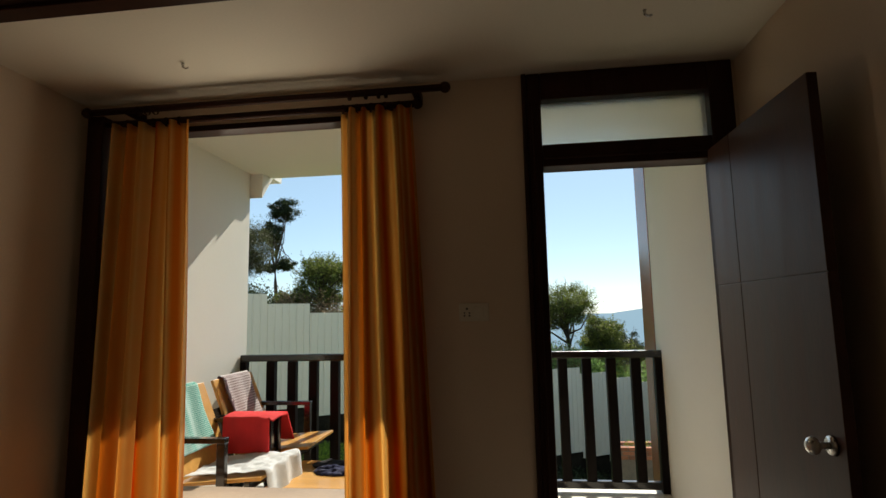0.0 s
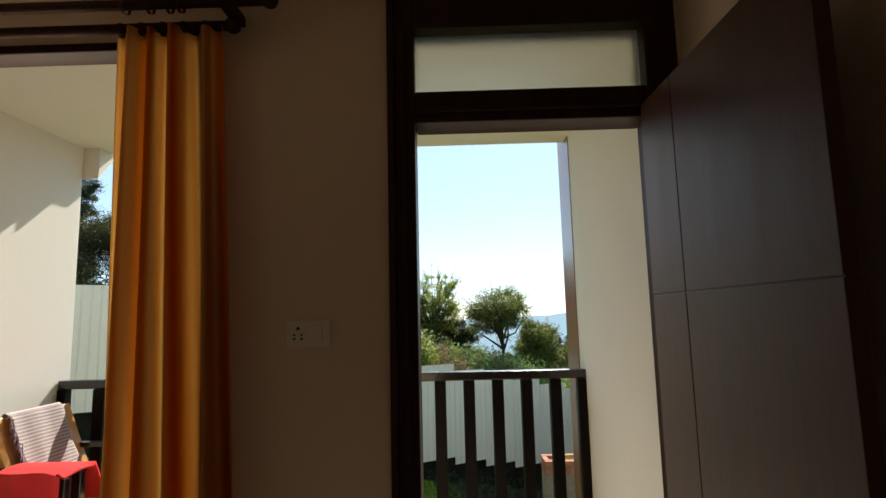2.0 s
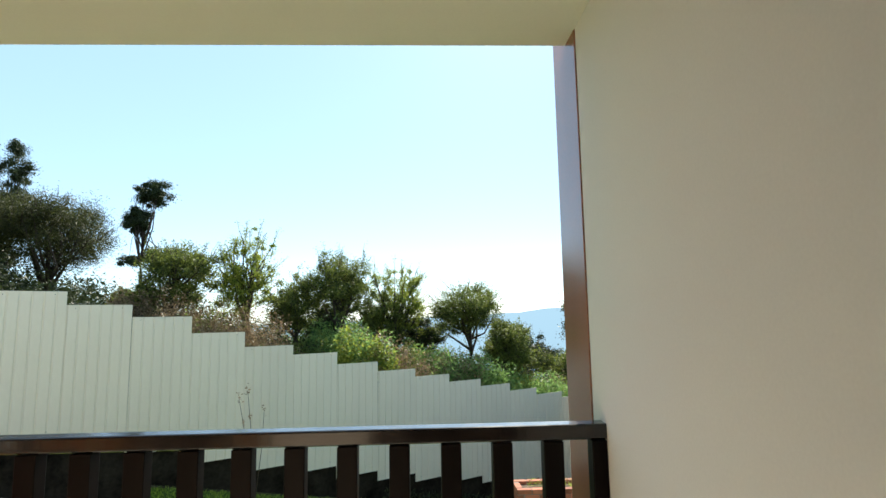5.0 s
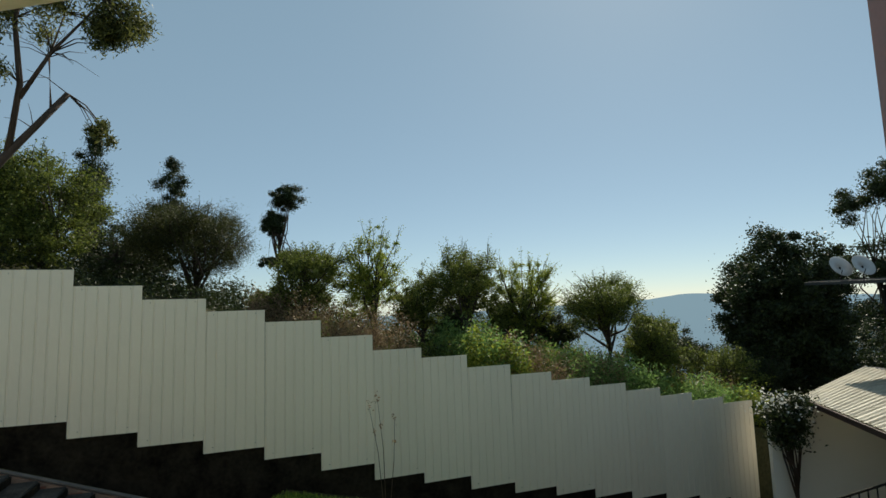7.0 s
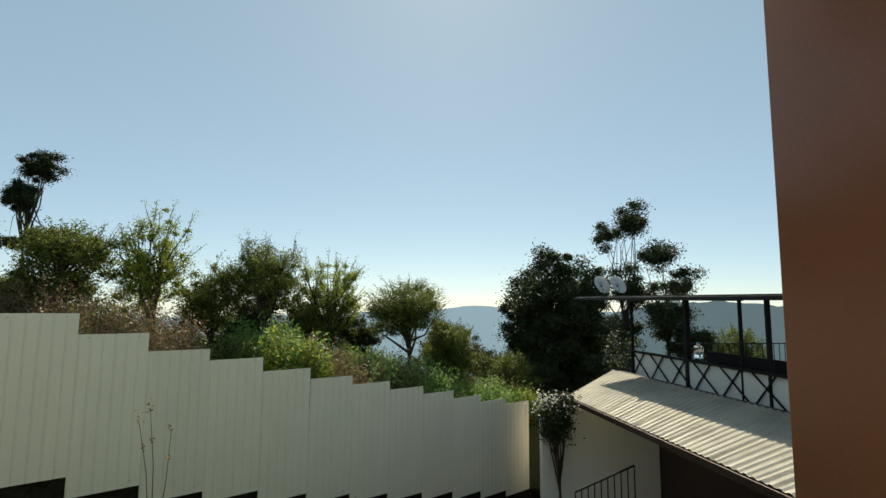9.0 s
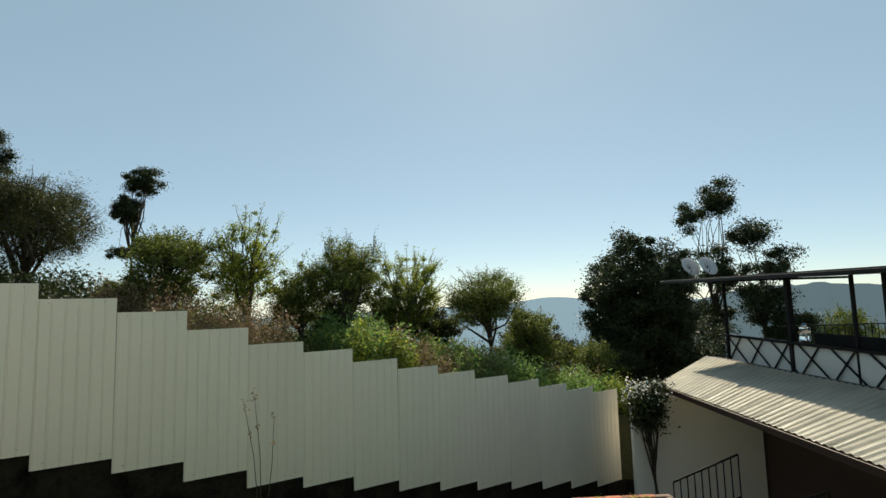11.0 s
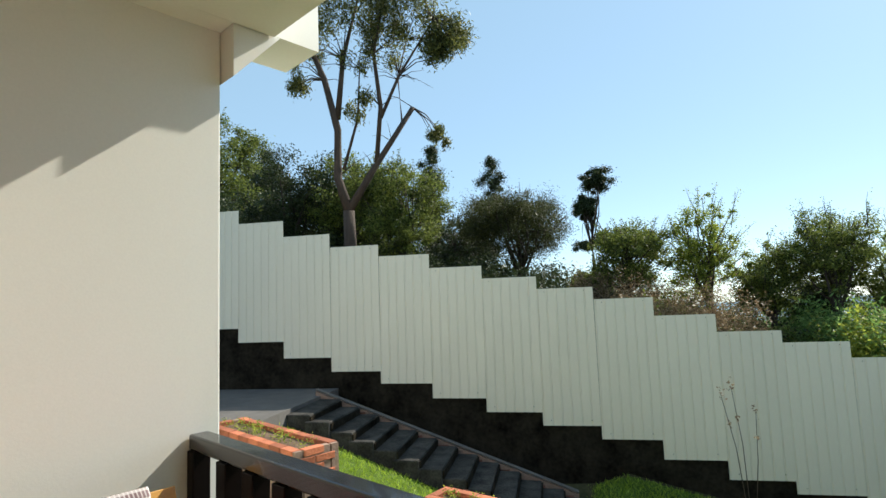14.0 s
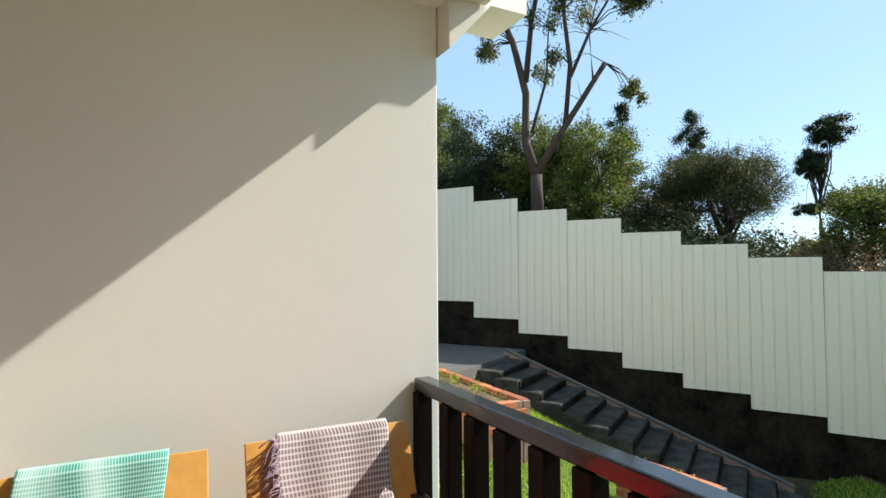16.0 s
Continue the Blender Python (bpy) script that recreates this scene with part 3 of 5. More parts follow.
structure(mesh_ob("lawn", vs, fs, M_LAWN, smooth=True), "bright green turf beside the garden stairs", "lawn")

# stone footing of the fence, its shade put into the near-black colour
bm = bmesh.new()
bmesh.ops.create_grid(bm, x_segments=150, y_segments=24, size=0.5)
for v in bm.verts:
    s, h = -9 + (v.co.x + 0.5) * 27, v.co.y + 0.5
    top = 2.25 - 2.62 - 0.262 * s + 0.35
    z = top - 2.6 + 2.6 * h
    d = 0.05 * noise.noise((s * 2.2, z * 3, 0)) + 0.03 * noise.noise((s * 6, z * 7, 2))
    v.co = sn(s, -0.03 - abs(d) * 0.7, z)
structure(part("stone_footing", bm, M_STONE, smooth=True), "rubble stone footing under the sheet fence with shade put into its colour", "wall")

# ---- corrugated sheet fence ----
fence = thing("sheet_fence", "cream metal sheet fence stepping down the hillside", "fence")
bm = bmesh.new()
prof = []
for k in range(6):
    x = PW * k / 6
    prof += [(x, 0.0), (x + 0.012, 0.014), (x + 0.026, 0.014), (x + 0.038, 0.0)]
prof += [(PW, 0.0)]
fr0, fr1, bk0, bk1 = [[bm.verts.new((x, y + off, z)) for x, y in prof] for off, z in ((0, 0), (0, 2.56), (0.006, 0), (0.006, 2.56))]
for i in range(len(prof) - 1):
    bm.faces.new((fr0[i], fr0[i + 1], fr1[i + 1], fr1[i]))
    bm.faces.new((bk0[i + 1], bk0[i], bk1[i], bk1[i + 1]))
    bm.faces.new((fr1[i], fr1[i + 1], bk1[i + 1], bk1[i]))
    bm.faces.new((fr0[i + 1], fr0[i], bk0[i], bk0[i + 1]))
bm.faces.new((fr0[0], fr1[0], bk1[0], bk0[0]))
bm.faces.new((fr0[-1], bk0[-1], bk1[-1], fr1[-1]))
ang = math.degrees(math.atan2(FD.y, FD.x) + SITE_TURN)
sheet = part("sheet", bm, M_FENCE, fence)
rf = random.Random(4)
for k, z in enumerate(STEPZ):
    o = sheet if k == 0 else sheet.copy()
    if k:
        scene.collection.objects.link(o)
    s = (k - 7) * PW
    o.matrix_world = Matrix.Translation(sn(s + 0.002, -0.10 + 0.006 * (k % 2), z - 2.56)) @ pose(0, 0, 0, 0, 0.35 + rf.uniform(-0.25, 0.25), ang)
    if k % 2 == 0:
        a_box("fence_post", M_IRON, -0.03, 0.03, -0.03, 0.03, 0, 2.5, parent=fence, m=Matrix.Translation(sn(s, 0.0, z - 2.6)))
bm = bmesh.new()
bmesh.ops.create_cone(bm, cap_ends=True, segments=8, radius1=0.009, radius2=0.006, depth=0.006, matrix=pose(0, 0, 0, 90))
screw = part("screw", bm, M_METAL, fence)
for k, z in enumerate(STEPZ[4:18]):
    for i, (u, dz) in enumerate(((0.15, -0.06), (0.85, -0.06), (0.15, -2.46), (0.85, -2.46))):
        o = screw if k == 0 and i == 0 else screw.copy()
        if o is not screw:
            scene.collection.objects.link(o)
        o.location = sn((k - 3 + u) * PW, -0.108, z + dz)

# ---- stairs beside the fence ----
stairs = thing("garden_stairs", "weathered concrete garden stairs beside a low brick kerb", "stairs")
rs = random.Random(2)
for k in range(18):
    s0 = -1.95 + 0.36 * k
    z = -0.42 - 0.134 * k - 0.01
    m = Matrix.Translation(sn(s0, -1.02)) @ pose(0, 0, 0, rs.uniform(-1, 1), 0.8, ang)
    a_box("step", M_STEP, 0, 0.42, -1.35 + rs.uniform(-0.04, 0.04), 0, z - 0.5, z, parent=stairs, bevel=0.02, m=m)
    # Dark plate on each step's front paints the shade there.
    a_box("riser_shade", M_STONE, 0.422, 0.445, -1.33, -0.02, z - 0.14, z - 0.03, parent=stairs, m=m)
land = structure(a_box("landing", M_COPE, -8, -0.0, -2.6, 0.9, -1.4, -0.38, m=Matrix.Translation(sn(-1.95, -1.02)) @ pose(0, 0, 0, 0, 0, ang)), "grey concrete landing at the top of the garden stairs", "pavement")
kerb = thing("brick_kerb", "low brick kerb wall, shade put into its bricks, with a pale cement coping", "kerb wall")
bm = bmesh.new()
bar(bm, sn(-2.05, -0.93, -0.27), sn(2.65, -0.93, -1.99), 0.11, 0.03, 0.006)
part("coping", bm, M_COPE, kerb, "pale cement coping")
bm = bmesh.new()
q = [(-2.05, -0.30), (2.65, -2.02), (2.65, -2.6), (-2.05, -1.2)]
f0 = [bm.verts.new(sn(s, -0.99, z)) for s, z in q]
f1 = [bm.verts.new(sn(s, -0.86, z)) for s, z in q]
bm.faces.new(f0)
bm.faces.new(f1[::-1])
for i in range(4):
    bm.faces.new((f0[i], f1[i], f1[(i + 1) % 4], f0[(i + 1) % 4]))
part("core", bm, M_MORTAR, kerb)
brick = None
for row in range(24):
    z = -0.42 - 0.08 * row
    for c in range(20):
        s = -2.0 + 0.235 * c + (0.117 if row % 2 else 0)
        top = -0.30 - 0.37 * (s + 0.24 + 2.03)
        if s > 2.4 or z + 0.07 > top or z < top - 0.62:
            continue
        if brick is None:
            brick = part("brick", box(bmesh.new(), 0, 0.222, -0.02, 0.0, 0, 0.068, 0.004), M_BRICK_SHADE, kerb)
            o = brick
        else:
            o = brick.copy()
            scene.collection.objects.link(o)
        o.matrix_world = Matrix.Translation(sn(s, -0.985, z)) @ pose(0, 0, 0, 0, 0, ang)

# ---- planters ----
def planter(x0, x1, y0, y1, top, courses, base, label, rz=0.0):
    pl = thing("brick_planter", label, "planter", "brick planters")
    pl.matrix_world = Matrix.Translation(site((x0 + x1) / 2, (y0 + y1) / 2)) @ pose(0, 0, 0, 0, 0, rz + math.degrees(SITE_TURN))
    hx, hy = (x1 - x0) / 2, (y1 - y0) / 2
    bm = bmesh.new()
    t = 0.10
    for b in ((-hx, hx, -hy, -hy + t), (-hx, hx, hy - t, hy), (-hx, -hx + t, -hy + t, hy - t), (hx - t, hx, -hy + t, hy - t)):
        box(bm, b[0] + 0.008, b[1] - 0.008, b[2] + 0.008, b[3] - 0.008, base, top - 0.006)
    part("mortar_core", bm, M_MORTAR, pl)
    long_b = part("brick", box(bmesh.new(), -0.112, 0.112, -0.05, 0.05, 0, 0.068, 0.006), M_BRICK, pl)
    first = True
    for c in range(courses):
        z = top - 0.068 - 0.08 * c
        off = 0.12 if c % 2 else 0.0
        spots = []
        nx = int((2 * hx) / 0.236)
        for i in range(nx):
            x = -hx + 0.115 + off + 0.236 * i
            if x < hx - 0.11:
                spots += [(x, -hy + 0.048, 0), (x, hy - 0.048, 0)]
        ny = max(1, int((2 * hy - 0.2) / 0.236))
        for i in range(ny + 1):
            y = -hy + (0.115 if c % 2 else 0.22) + 0.236 * i
            if y > hy - 0.1:
                continue
            spots += [(-hx + 0.048, y, 90), (hx - 0.048, y, 90)]
        for x, y, a in spots:
            o = long_b if first else long_b.copy()
            if not first:
                scene.collection.objects.link(o)
            first = False
            o.matrix_local = pose(x, y, z + rs.uniform(-0.003, 0.003), 0, 0, a + rs.uniform(-1, 1))
    bm = bmesh.new()
    bmesh.ops.create_grid(bm, x_segments=40, y_segments=14, size=0.5)
    for v in bm.verts:
        v.co = (v.co.x * (2 * hx - 0.18), v.co.y * (2 * hy - 0.18), top - 0.05 + 0.03 * noise.noise((v.co.x * 40, v.co.y * 14, 5)))
    part("soil", bm, M_SOIL, pl, "dry brown soil", True)
    g = np.random.default_rng(int(abs(x0) * 100))
    cs = []
    for _ in range(int(26 * hx)):
        c = np.array([g.uniform(-hx + 0.15, hx - 0.15), g.uniform(-hy + 0.15, hy - 0.15), top])
        cs += [c + g.normal(size=3) * (0.035, 0.035, 0.04) for _ in range(22)]
    tagged(leaves("seedling_growth", cs, 0.035, M_LEAF_Y, pl, rng=g), kind="stuff")
    return pl

planter(-7.45, -5.28, 3.66, 4.18, -0.06, 4, -1.2, "long red brick planter with dry soil and seedlings", 1)
planter(-4.95, -3.95, 5.08, 5.48, -0.74, 4, -1.9, "red brick planter low on the lawn", 8)
planter(1.45, 2.85, 8.45, 8.98, -1.5, 3, -3.6, "weathered brick planter on the slope", 2)
# ---- balcony furniture ----
def armchair(y0, y1, seat_z):
    ch = thing("armchair", "low wooden armchair with plywood seat and back on a black frame", "armchair", "armchairs on the balcony")
    ch.location = (0, 0, 0)
    bm = box(bmesh.new(), -0.011, 0.011, y0 + 0.02, y1 - 0.02, 0, 0.592, 0.004, Matrix.Translation((-2.293, 0, seat_z)) @ pose(0, 0, 0, 0, -22, 0))
    part("backrest", bm, M_PLY, ch)
    bm = box(bmesh.new(), 0, 0.56, y0 + 0.045, y1 - 0.045, -0.011, 0.011, 0.004, Matrix.Translation((-2.30, 0, seat_z)) @ pose(0, 0, 0, 0, -5, 0))
    part("seat", bm, M_PLY, ch)
    for y in (y0 + 0.022, y1 - 0.022):
        bm = bmesh.new()
        bar(bm, (-1.98, y, BAL), (-1.98, y, seat_z + 0.265), 0.042, 0.055, 0.004)
        part("front_leg", bm, M_RAIL, ch)
        bm = bmesh.new()
        bar(bm, (-2.20, y, BAL), (-2.475, y, seat_z + 0.34), 0.042, 0.055, 0.004)
        part("back_leg", bm, M_RAIL, ch)
        bm = bmesh.new()
        bar(bm, (-2.43, y, seat_z + 0.28), (-1.95, y, seat_z + 0.28), 0.055, 0.032, 0.004)
        part("armrest", bm, M_RAIL, ch)
        bm = bmesh.new()
        bar(bm, (-2.24, y, seat_z - 0.06), (-1.98, y, seat_z - 0.04), 0.03, 0.05, 0.003)
        part("side_rail", bm, M_RAIL, ch)
    bm = bmesh.new()
    bar(bm, (-1.83, y0 + 0.04, seat_z + 0.0), (-1.83, y1 - 0.04, seat_z + 0.0), 0.03, 0.05, 0.003)
    part("front_rail", bm, M_RAIL, ch)
    return ch

SEAT = 0.298
armchair(0.36, 1.05, SEAT)
armchair(1.13, 1.80, SEAT)

def back_cloth(name, y0, y1, material, drop, label, cat, fringe=False):
    """A cloth hung over the top of a chair back."""
    t = thing(name, label, cat)
    m = Matrix.Translation((-2.293, 0, SEAT + 0.012)) @ pose(0, 0, 0, 0, -22, 0)
    def fn(u, v):
        a = v * (drop + 0.25) - 0.25
        y = y0 + (y1 - y0) * u + 0.01 * math.sin(9 * v + 5 * u)
        rip = 0.004 * math.sin(14 * u + 4 * v) + 0.004
        p = Vector((0.018 + rip + (0.012 * v), y, 0.592 - a)) if a > 0.02 else Vector((-0.018 - rip, y, 0.592 + a)) if a < -0.02 else Vector((0.018 * a / 0.02, y, 0.594 + 0.006 * (1 - abs(a) / 0.02)))
        return m @ p
    cloth("fabric", fn, 40, 60, material, t, 0.003)
    if fringe:
        lines = []
        r = random.Random(5)
        for i in range(80):
            p = Vector((0.03, y0, 0.58 - i * 0.006))
            e = p + Vector((0.02 + r.uniform(0, 0.02), -r.uniform(0.03, 0.075), -r.uniform(0.02, 0.08)))
            mid = (p + e) / 2 + Vector((0.012, r.uniform(-0.01, 0.01), 0.012))
            lines.append(([m @ p, m @ mid, m @ e], [0.0035, 0.003, 0.003]))
        tubes("fringe", lines, stripe_fringe, t, 4, "knotted purple fringe")
    return t

stripe_fringe = mat("purple_fringe", (0.12, 0.06, 0.11), 0.9, 0.6, 20, 200, 0.3, tint=(0.42, 0.30, 0.36))
back_cloth("checked_towel", 0.50, 0.90, M_TEAL, 0.46, "teal checked cotton towel hung over a chair back", "towel")
back_cloth("plaid_shawl", 1.26, 1.68, M_PLAID, 0.46, "mauve plaid shawl with fringe over a chair back", "shawl", True)

# red towel over the near arm of the second chair
rt = thing("red_towel", "folded red towel draped over a chair arm", "towel")
def red(u, v):
    y = 1.04
    zt = SEAT + 0.28 + 0.03
    x = -2.31 + 0.36 * u
    a = v * 0.72
    wob = 0.008 * math.sin(11 * u + 3 * v)
    if a < 0.24:
        return x, y - 0.075 + wob - 0.01 * (0.24 - a), zt - 0.24 + a - 0.02 * (1 - u) * (a < 0.1)
    if a < 0.48:
        return x + 0.03 * u, y - 0.075 + (a - 0.24) + wob, zt + 0.012 * math.sin((a - 0.24) * 13) - 0.06 * max(0, u - 0.7)
    return x + 0.03 * u + 0.1 * u * (a - 0.48), y + 0.165 + 0.35 * (a - 0.48), max(SEAT + 0.05, zt - (a - 0.48) * 0.9)
cloth("fabric", red, 36, 60, M_RED, rt, 0.012)

# white cloth on the first seat
wc = thing("white_cloth", "crumpled white lace cloth spread over a chair seat", "cloth")
def whitec(u, v):
    x = -2.28 + 0.72 * v
    y = 0.46 + 0.52 * u
    f = 0.012 * noise.noise((x * 11, y * 11, 0)) + 0.008 * noise.noise((x * 25, y * 25, 3))
    z = SEAT + 0.035 + (x + 2.30) * 0.085 + f
    if x > -1.735:
        z -= (x + 1.735) * 1.7
        x = -1.735 + (x + 1.735) * 0.2 + 0.010 * math.sin(y * 28)
    return x, y, z
cloth("fabric", whitec, 60, 60, M_WHITEC, wc, 0.003)

# low table with clothes
tb = thing("low_table", "low varnished plywood table on black legs", "table")
TZ = 0.22
a_box("tabletop", M_PLY, -1.84, -1.17, 0.66, 1.32, TZ - 0.022, TZ, parent=tb, bevel=0.005)
for x in (-1.80, -1.21):
    for y in (0.71, 1.27):
        a_box("leg", M_RAIL, x - 0.025, x + 0.025, y - 0.025, y + 0.025, BAL, TZ - 0.023, parent=tb, bevel=0.003)
for y in (0.71, 1.27):
    a_box("apron", M_RAIL, -1.774, -1.236, y - 0.012, y + 0.012, TZ - 0.08, TZ - 0.023, parent=tb)

def heap(name, cx, cy, z, rx, ry, h, material, label, seed):
    t = thing(name, label, "clothing")
    def fn(u, v):
        x, y = 2 * u - 1, 2 * v - 1
        r = math.hypot(x, y)
        k = min(1, 1 / max(r, 1e-6)) if r > 1 else 1
        x, y = x * k, y * k
        edge = max(0, 1 - (x * x + y * y)) ** 0.5
        n = noise.noise((x * 2.6 + seed, y * 2.6, 0)) + 0.5 * noise.noise((x * 6 + seed, y * 6, 4))
        return cx + x * rx * (1 + 0.15 * n), cy + y * ry * (1 + 0.15 * n), z + 0.006 + max(0, h * edge * (0.75 + 0.6 * n))
    cloth("fabric", fn, 44, 44, material, t, 0.004)
heap("black_garment", -1.53, 1.17, TZ, 0.17, 0.09, 0.035, M_BLACKC, "crumpled black garment on the low table", 1)
heap("navy_garment", -1.46, 1.02, TZ, 0.18, 0.10, 0.035, M_NAVY, "crumpled navy blue garment on the low table", 7)

# ---- plants ----
def tree(name, base, height, crown, n_leaf, size, leaf_m, label, bark=M_BARKD, r0=0.12, clumps=40, spread=0.28, lean=(0, 0), seed=1, droop=0.1, aspect=0.5, limbs=14, fork=0.35, cat="tree", wild=0.0, twigs=0, twig_len=1.0):
    """A trunk with limbs that reach into a crown made of leaf clumps. crown: ellipsoids (dx, dy, z, rx, ry, rz) about the base."""
    g = np.random.default_rng(seed)
    t = thing(name, label, cat)
    b = np.array(site(*base), float)
    vols = np.array([c[3] * c[4] * c[5] for c in crown])
    pick = g.choice(len(crown), clumps, p=vols / vols.sum())
    cl = []
    for k in pick:
        c = crown[k]
        d = g.normal(size=3)
        d /= np.linalg.norm(d)
        rr = g.uniform(0.05, 1.0) ** 0.45
        cl.append(b + np.array(c[:3]) + d * np.array(c[3:6]) * rr * (1 + wild * g.normal()))
    cl = np.array(cl)
    top = b + np.array([lean[0], lean[1], height * 0.72])
    pts = [b + (top - b) * f + g.normal(size=3) * (0.05, 0.05, 0) * height * 0.25 * (0 < f < 1) for f in (0, 0.2, 0.4, 0.6, 0.8, 1.0)]
    lines = [([Vector(p) for p in pts], [r0 * (1.15 - 0.95 * f) for f in (0, 0.2, 0.4, 0.6, 0.8, 1.0)])]
    for c in cl[:limbs]:
        f = g.uniform(fork, 0.9)
        i = min(int(f * 5), 4)
        st = pts[i] + (pts[i + 1] - pts[i]) * (f * 5 - i)
        mid = (st + c) / 2 + g.normal(size=3) * 0.06 * np.linalg.norm(c - st) + np.array([0, 0, -0.05])
        rr = r0 * 0.42 * (1.1 - f)
        lines.append(([Vector(st), Vector(mid), Vector(c)], [rr + 0.012, rr * 0.7 + 0.008, 0.006]))
    tubes("trunk", lines, bark, t)
    per = n_leaf // clumps
    sz = np.array([[c[3], c[4], c[5]] for c in crown]).mean() * spread
    which = g.uniform(0.5, 1.3, clumps)
    cs = np.concatenate([c + g.normal(size=(per, 3)) * sz * w * (1, 1, 0.75) for c, w in zip(cl, which)])
    if twigs:
        ctr = cl.mean(0)
        tl, ex = [], []
        for _ in range(twigs):
            c = cl[g.integers(len(cl))]
            d = (c - ctr) / (np.linalg.norm(c - ctr) + 1e-6) + np.array([0, 0, 0.9]) + g.normal(size=3) * 0.35
            d /= np.linalg.norm(d)
            ln = g.uniform(0.25, 0.6) * twig_len
            e = c + d * ln
            tl.append(([Vector(c - d * 0.2), Vector((c + e) / 2 + g.normal(size=3) * 0.03), Vector(e)], [0.010, 0.007, 0.003]))
            k = int(g.integers(10, 26))
            ex.append(c + d * ln * g.uniform(0, 1.05, (k, 1)) + g.normal(size=(k, 3)) * 0.045)
        tagged(tubes("brushwood", tl, bark, t, 4), kind="stuff")
        cs = np.concatenate([cs] + ex)
    leaves("crown", cs, size, leaf_m, t, aspect, droop, g)
    return t

def gz(x, y):
    d = Vector((x, y, 0)) - FP
    return hill_z(d.dot(FD), d.dot(FN)) - 0.1

# big eucalyptus behind the fence
g = np.random.default_rng(11)
eu = thing("eucalyptus_tree", "tall forked eucalyptus with pale bark and sparse hanging leaves", "tree")
bx, by = -11.23, 8.55
b = site(bx, by, gz(bx, by) - 0.3)
V = Vector
S = site
A = S(-11.2, 8.5, 3.55)
lim = [([b, S(-11.24, 8.55, 2.7), A], [0.26, 0.20, 0.18]),
       ([A, S(-11.42, 8.35, 4.4), S(-11.38, 8.35, 5.6), S(-11.55, 8.1, 6.9), S(-12.0, 7.6, 8.6), S(-12.2, 7.3, 10.0)], [0.15, 0.13, 0.115, 0.10, 0.07, 0.03]),
       ([S(-11.38, 8.35, 5.9), S(-11.3, 8.5, 7.5), S(-11.1, 8.9, 9.3)], [0.10, 0.075, 0.03]),
       ([A, S(-10.8, 9.0, 4.6), S(-10.5, 9.35, 5.3), S(-10.1, 9.75, 6.15)], [0.13, 0.10, 0.085, 0.075]),
       ([S(-10.75, 9.05, 4.7), S(-10.65, 9.15, 6.2), S(-10.75, 9.05, 7.6), S(-10.5, 9.3, 9.4)], [0.085, 0.075, 0.06, 0.02]),
       ([S(-10.65, 9.15, 5.9), S(-10.3, 9.5, 7.0), S(-9.6, 10.1, 8.4)], [0.06, 0.045, 0.015]),
       ([S(-10.3, 9.55, 5.7), S(-10.35, 9.5, 6.9), S(-10.2, 9.7, 8.0)], [0.04, 0.03, 0.012]),
       ([S(-11.3, 8.45, 4.6), S(-11.0, 8.7, 5.9), S(-10.95, 8.75, 7.2)], [0.05, 0.04, 0.015])]
cs = []
tw = []
spots = [((-9.78, 10.2, 7.7), 0.42, 9), ((-9.5, 10.45, 8.1), 0.45, 9), ((-10.3, 9.6, 7.9), 0.45, 6), ((-10.9, 8.9, 8.3), 0.5, 8), ((-12.0, 7.7, 6.7), 0.32, 5), ((-11.9, 7.9, 7.6), 0.35, 5), ((-9.72, 10.15, 5.6), 0.24, 5), ((-9.3, 10.5, 8.2), 0.5, 9), ((-9.9, 9.9, 8.7), 0.6, 9), ((-10.8, 9.0, 9.4), 0.8, 16),
         ((-11.8, 7.9, 9.8), 0.8, 12), ((-11.0, 8.7, 6.4), 0.35, 4), ((-10.9, 8.9, 7.4), 0.4, 4), ((-9.6, 10.1, 7.6), 0.4, 6), ((-10.2, 9.6, 9.8), 0.7, 12), ((-11.4, 8.3, 9.2), 0.7, 12), ((-11.9, 7.8, 8.5), 0.5, 8), ((-10.5, 9.3, 8.8), 0.55, 9)]
for c, r, k in spots:
    for _ in range(k):
        q = np.array(site(*c)) + g.normal(size=3) * r * 0.6
        cs.append(q + g.normal(size=(170, 3)) * r * 0.27 * (1, 1, 1.2))
        near = min((p for ln in lim for p in ln[0][1:]), key=lambda p: (p - V(q)).length + g.uniform(0, 0.6))
        md = (near + V(q)) / 2 + V((0, 0, 0.12))
        tw.append(([near, md, V(q)], [0.02, 0.012, 0.005]))
for _ in range(60):
    ln = lim[g.integers(1, len(lim))][0]
    p = ln[g.integers(1, len(ln))]
    q = p + V(g.normal(size=3) * (0.45, 0.45, 0.3)) + V((0, 0, 0.2))
    tw.append(([p, (p + q) / 2 + V((0, 0, 0.08)), q], [0.012, 0.008, 0.003]))
tubes("trunk", [(p, [0.8 * q for q in r]) for p, r in lim], M_BARK, eu, 10)
tagged(tubes("brushwood", tw, M_BARKD, eu, 4), kind="stuff")
leaves("crown", np.concatenate(cs), 0.12, M_LEAF_E, eu, 0.26, 0.9, g)

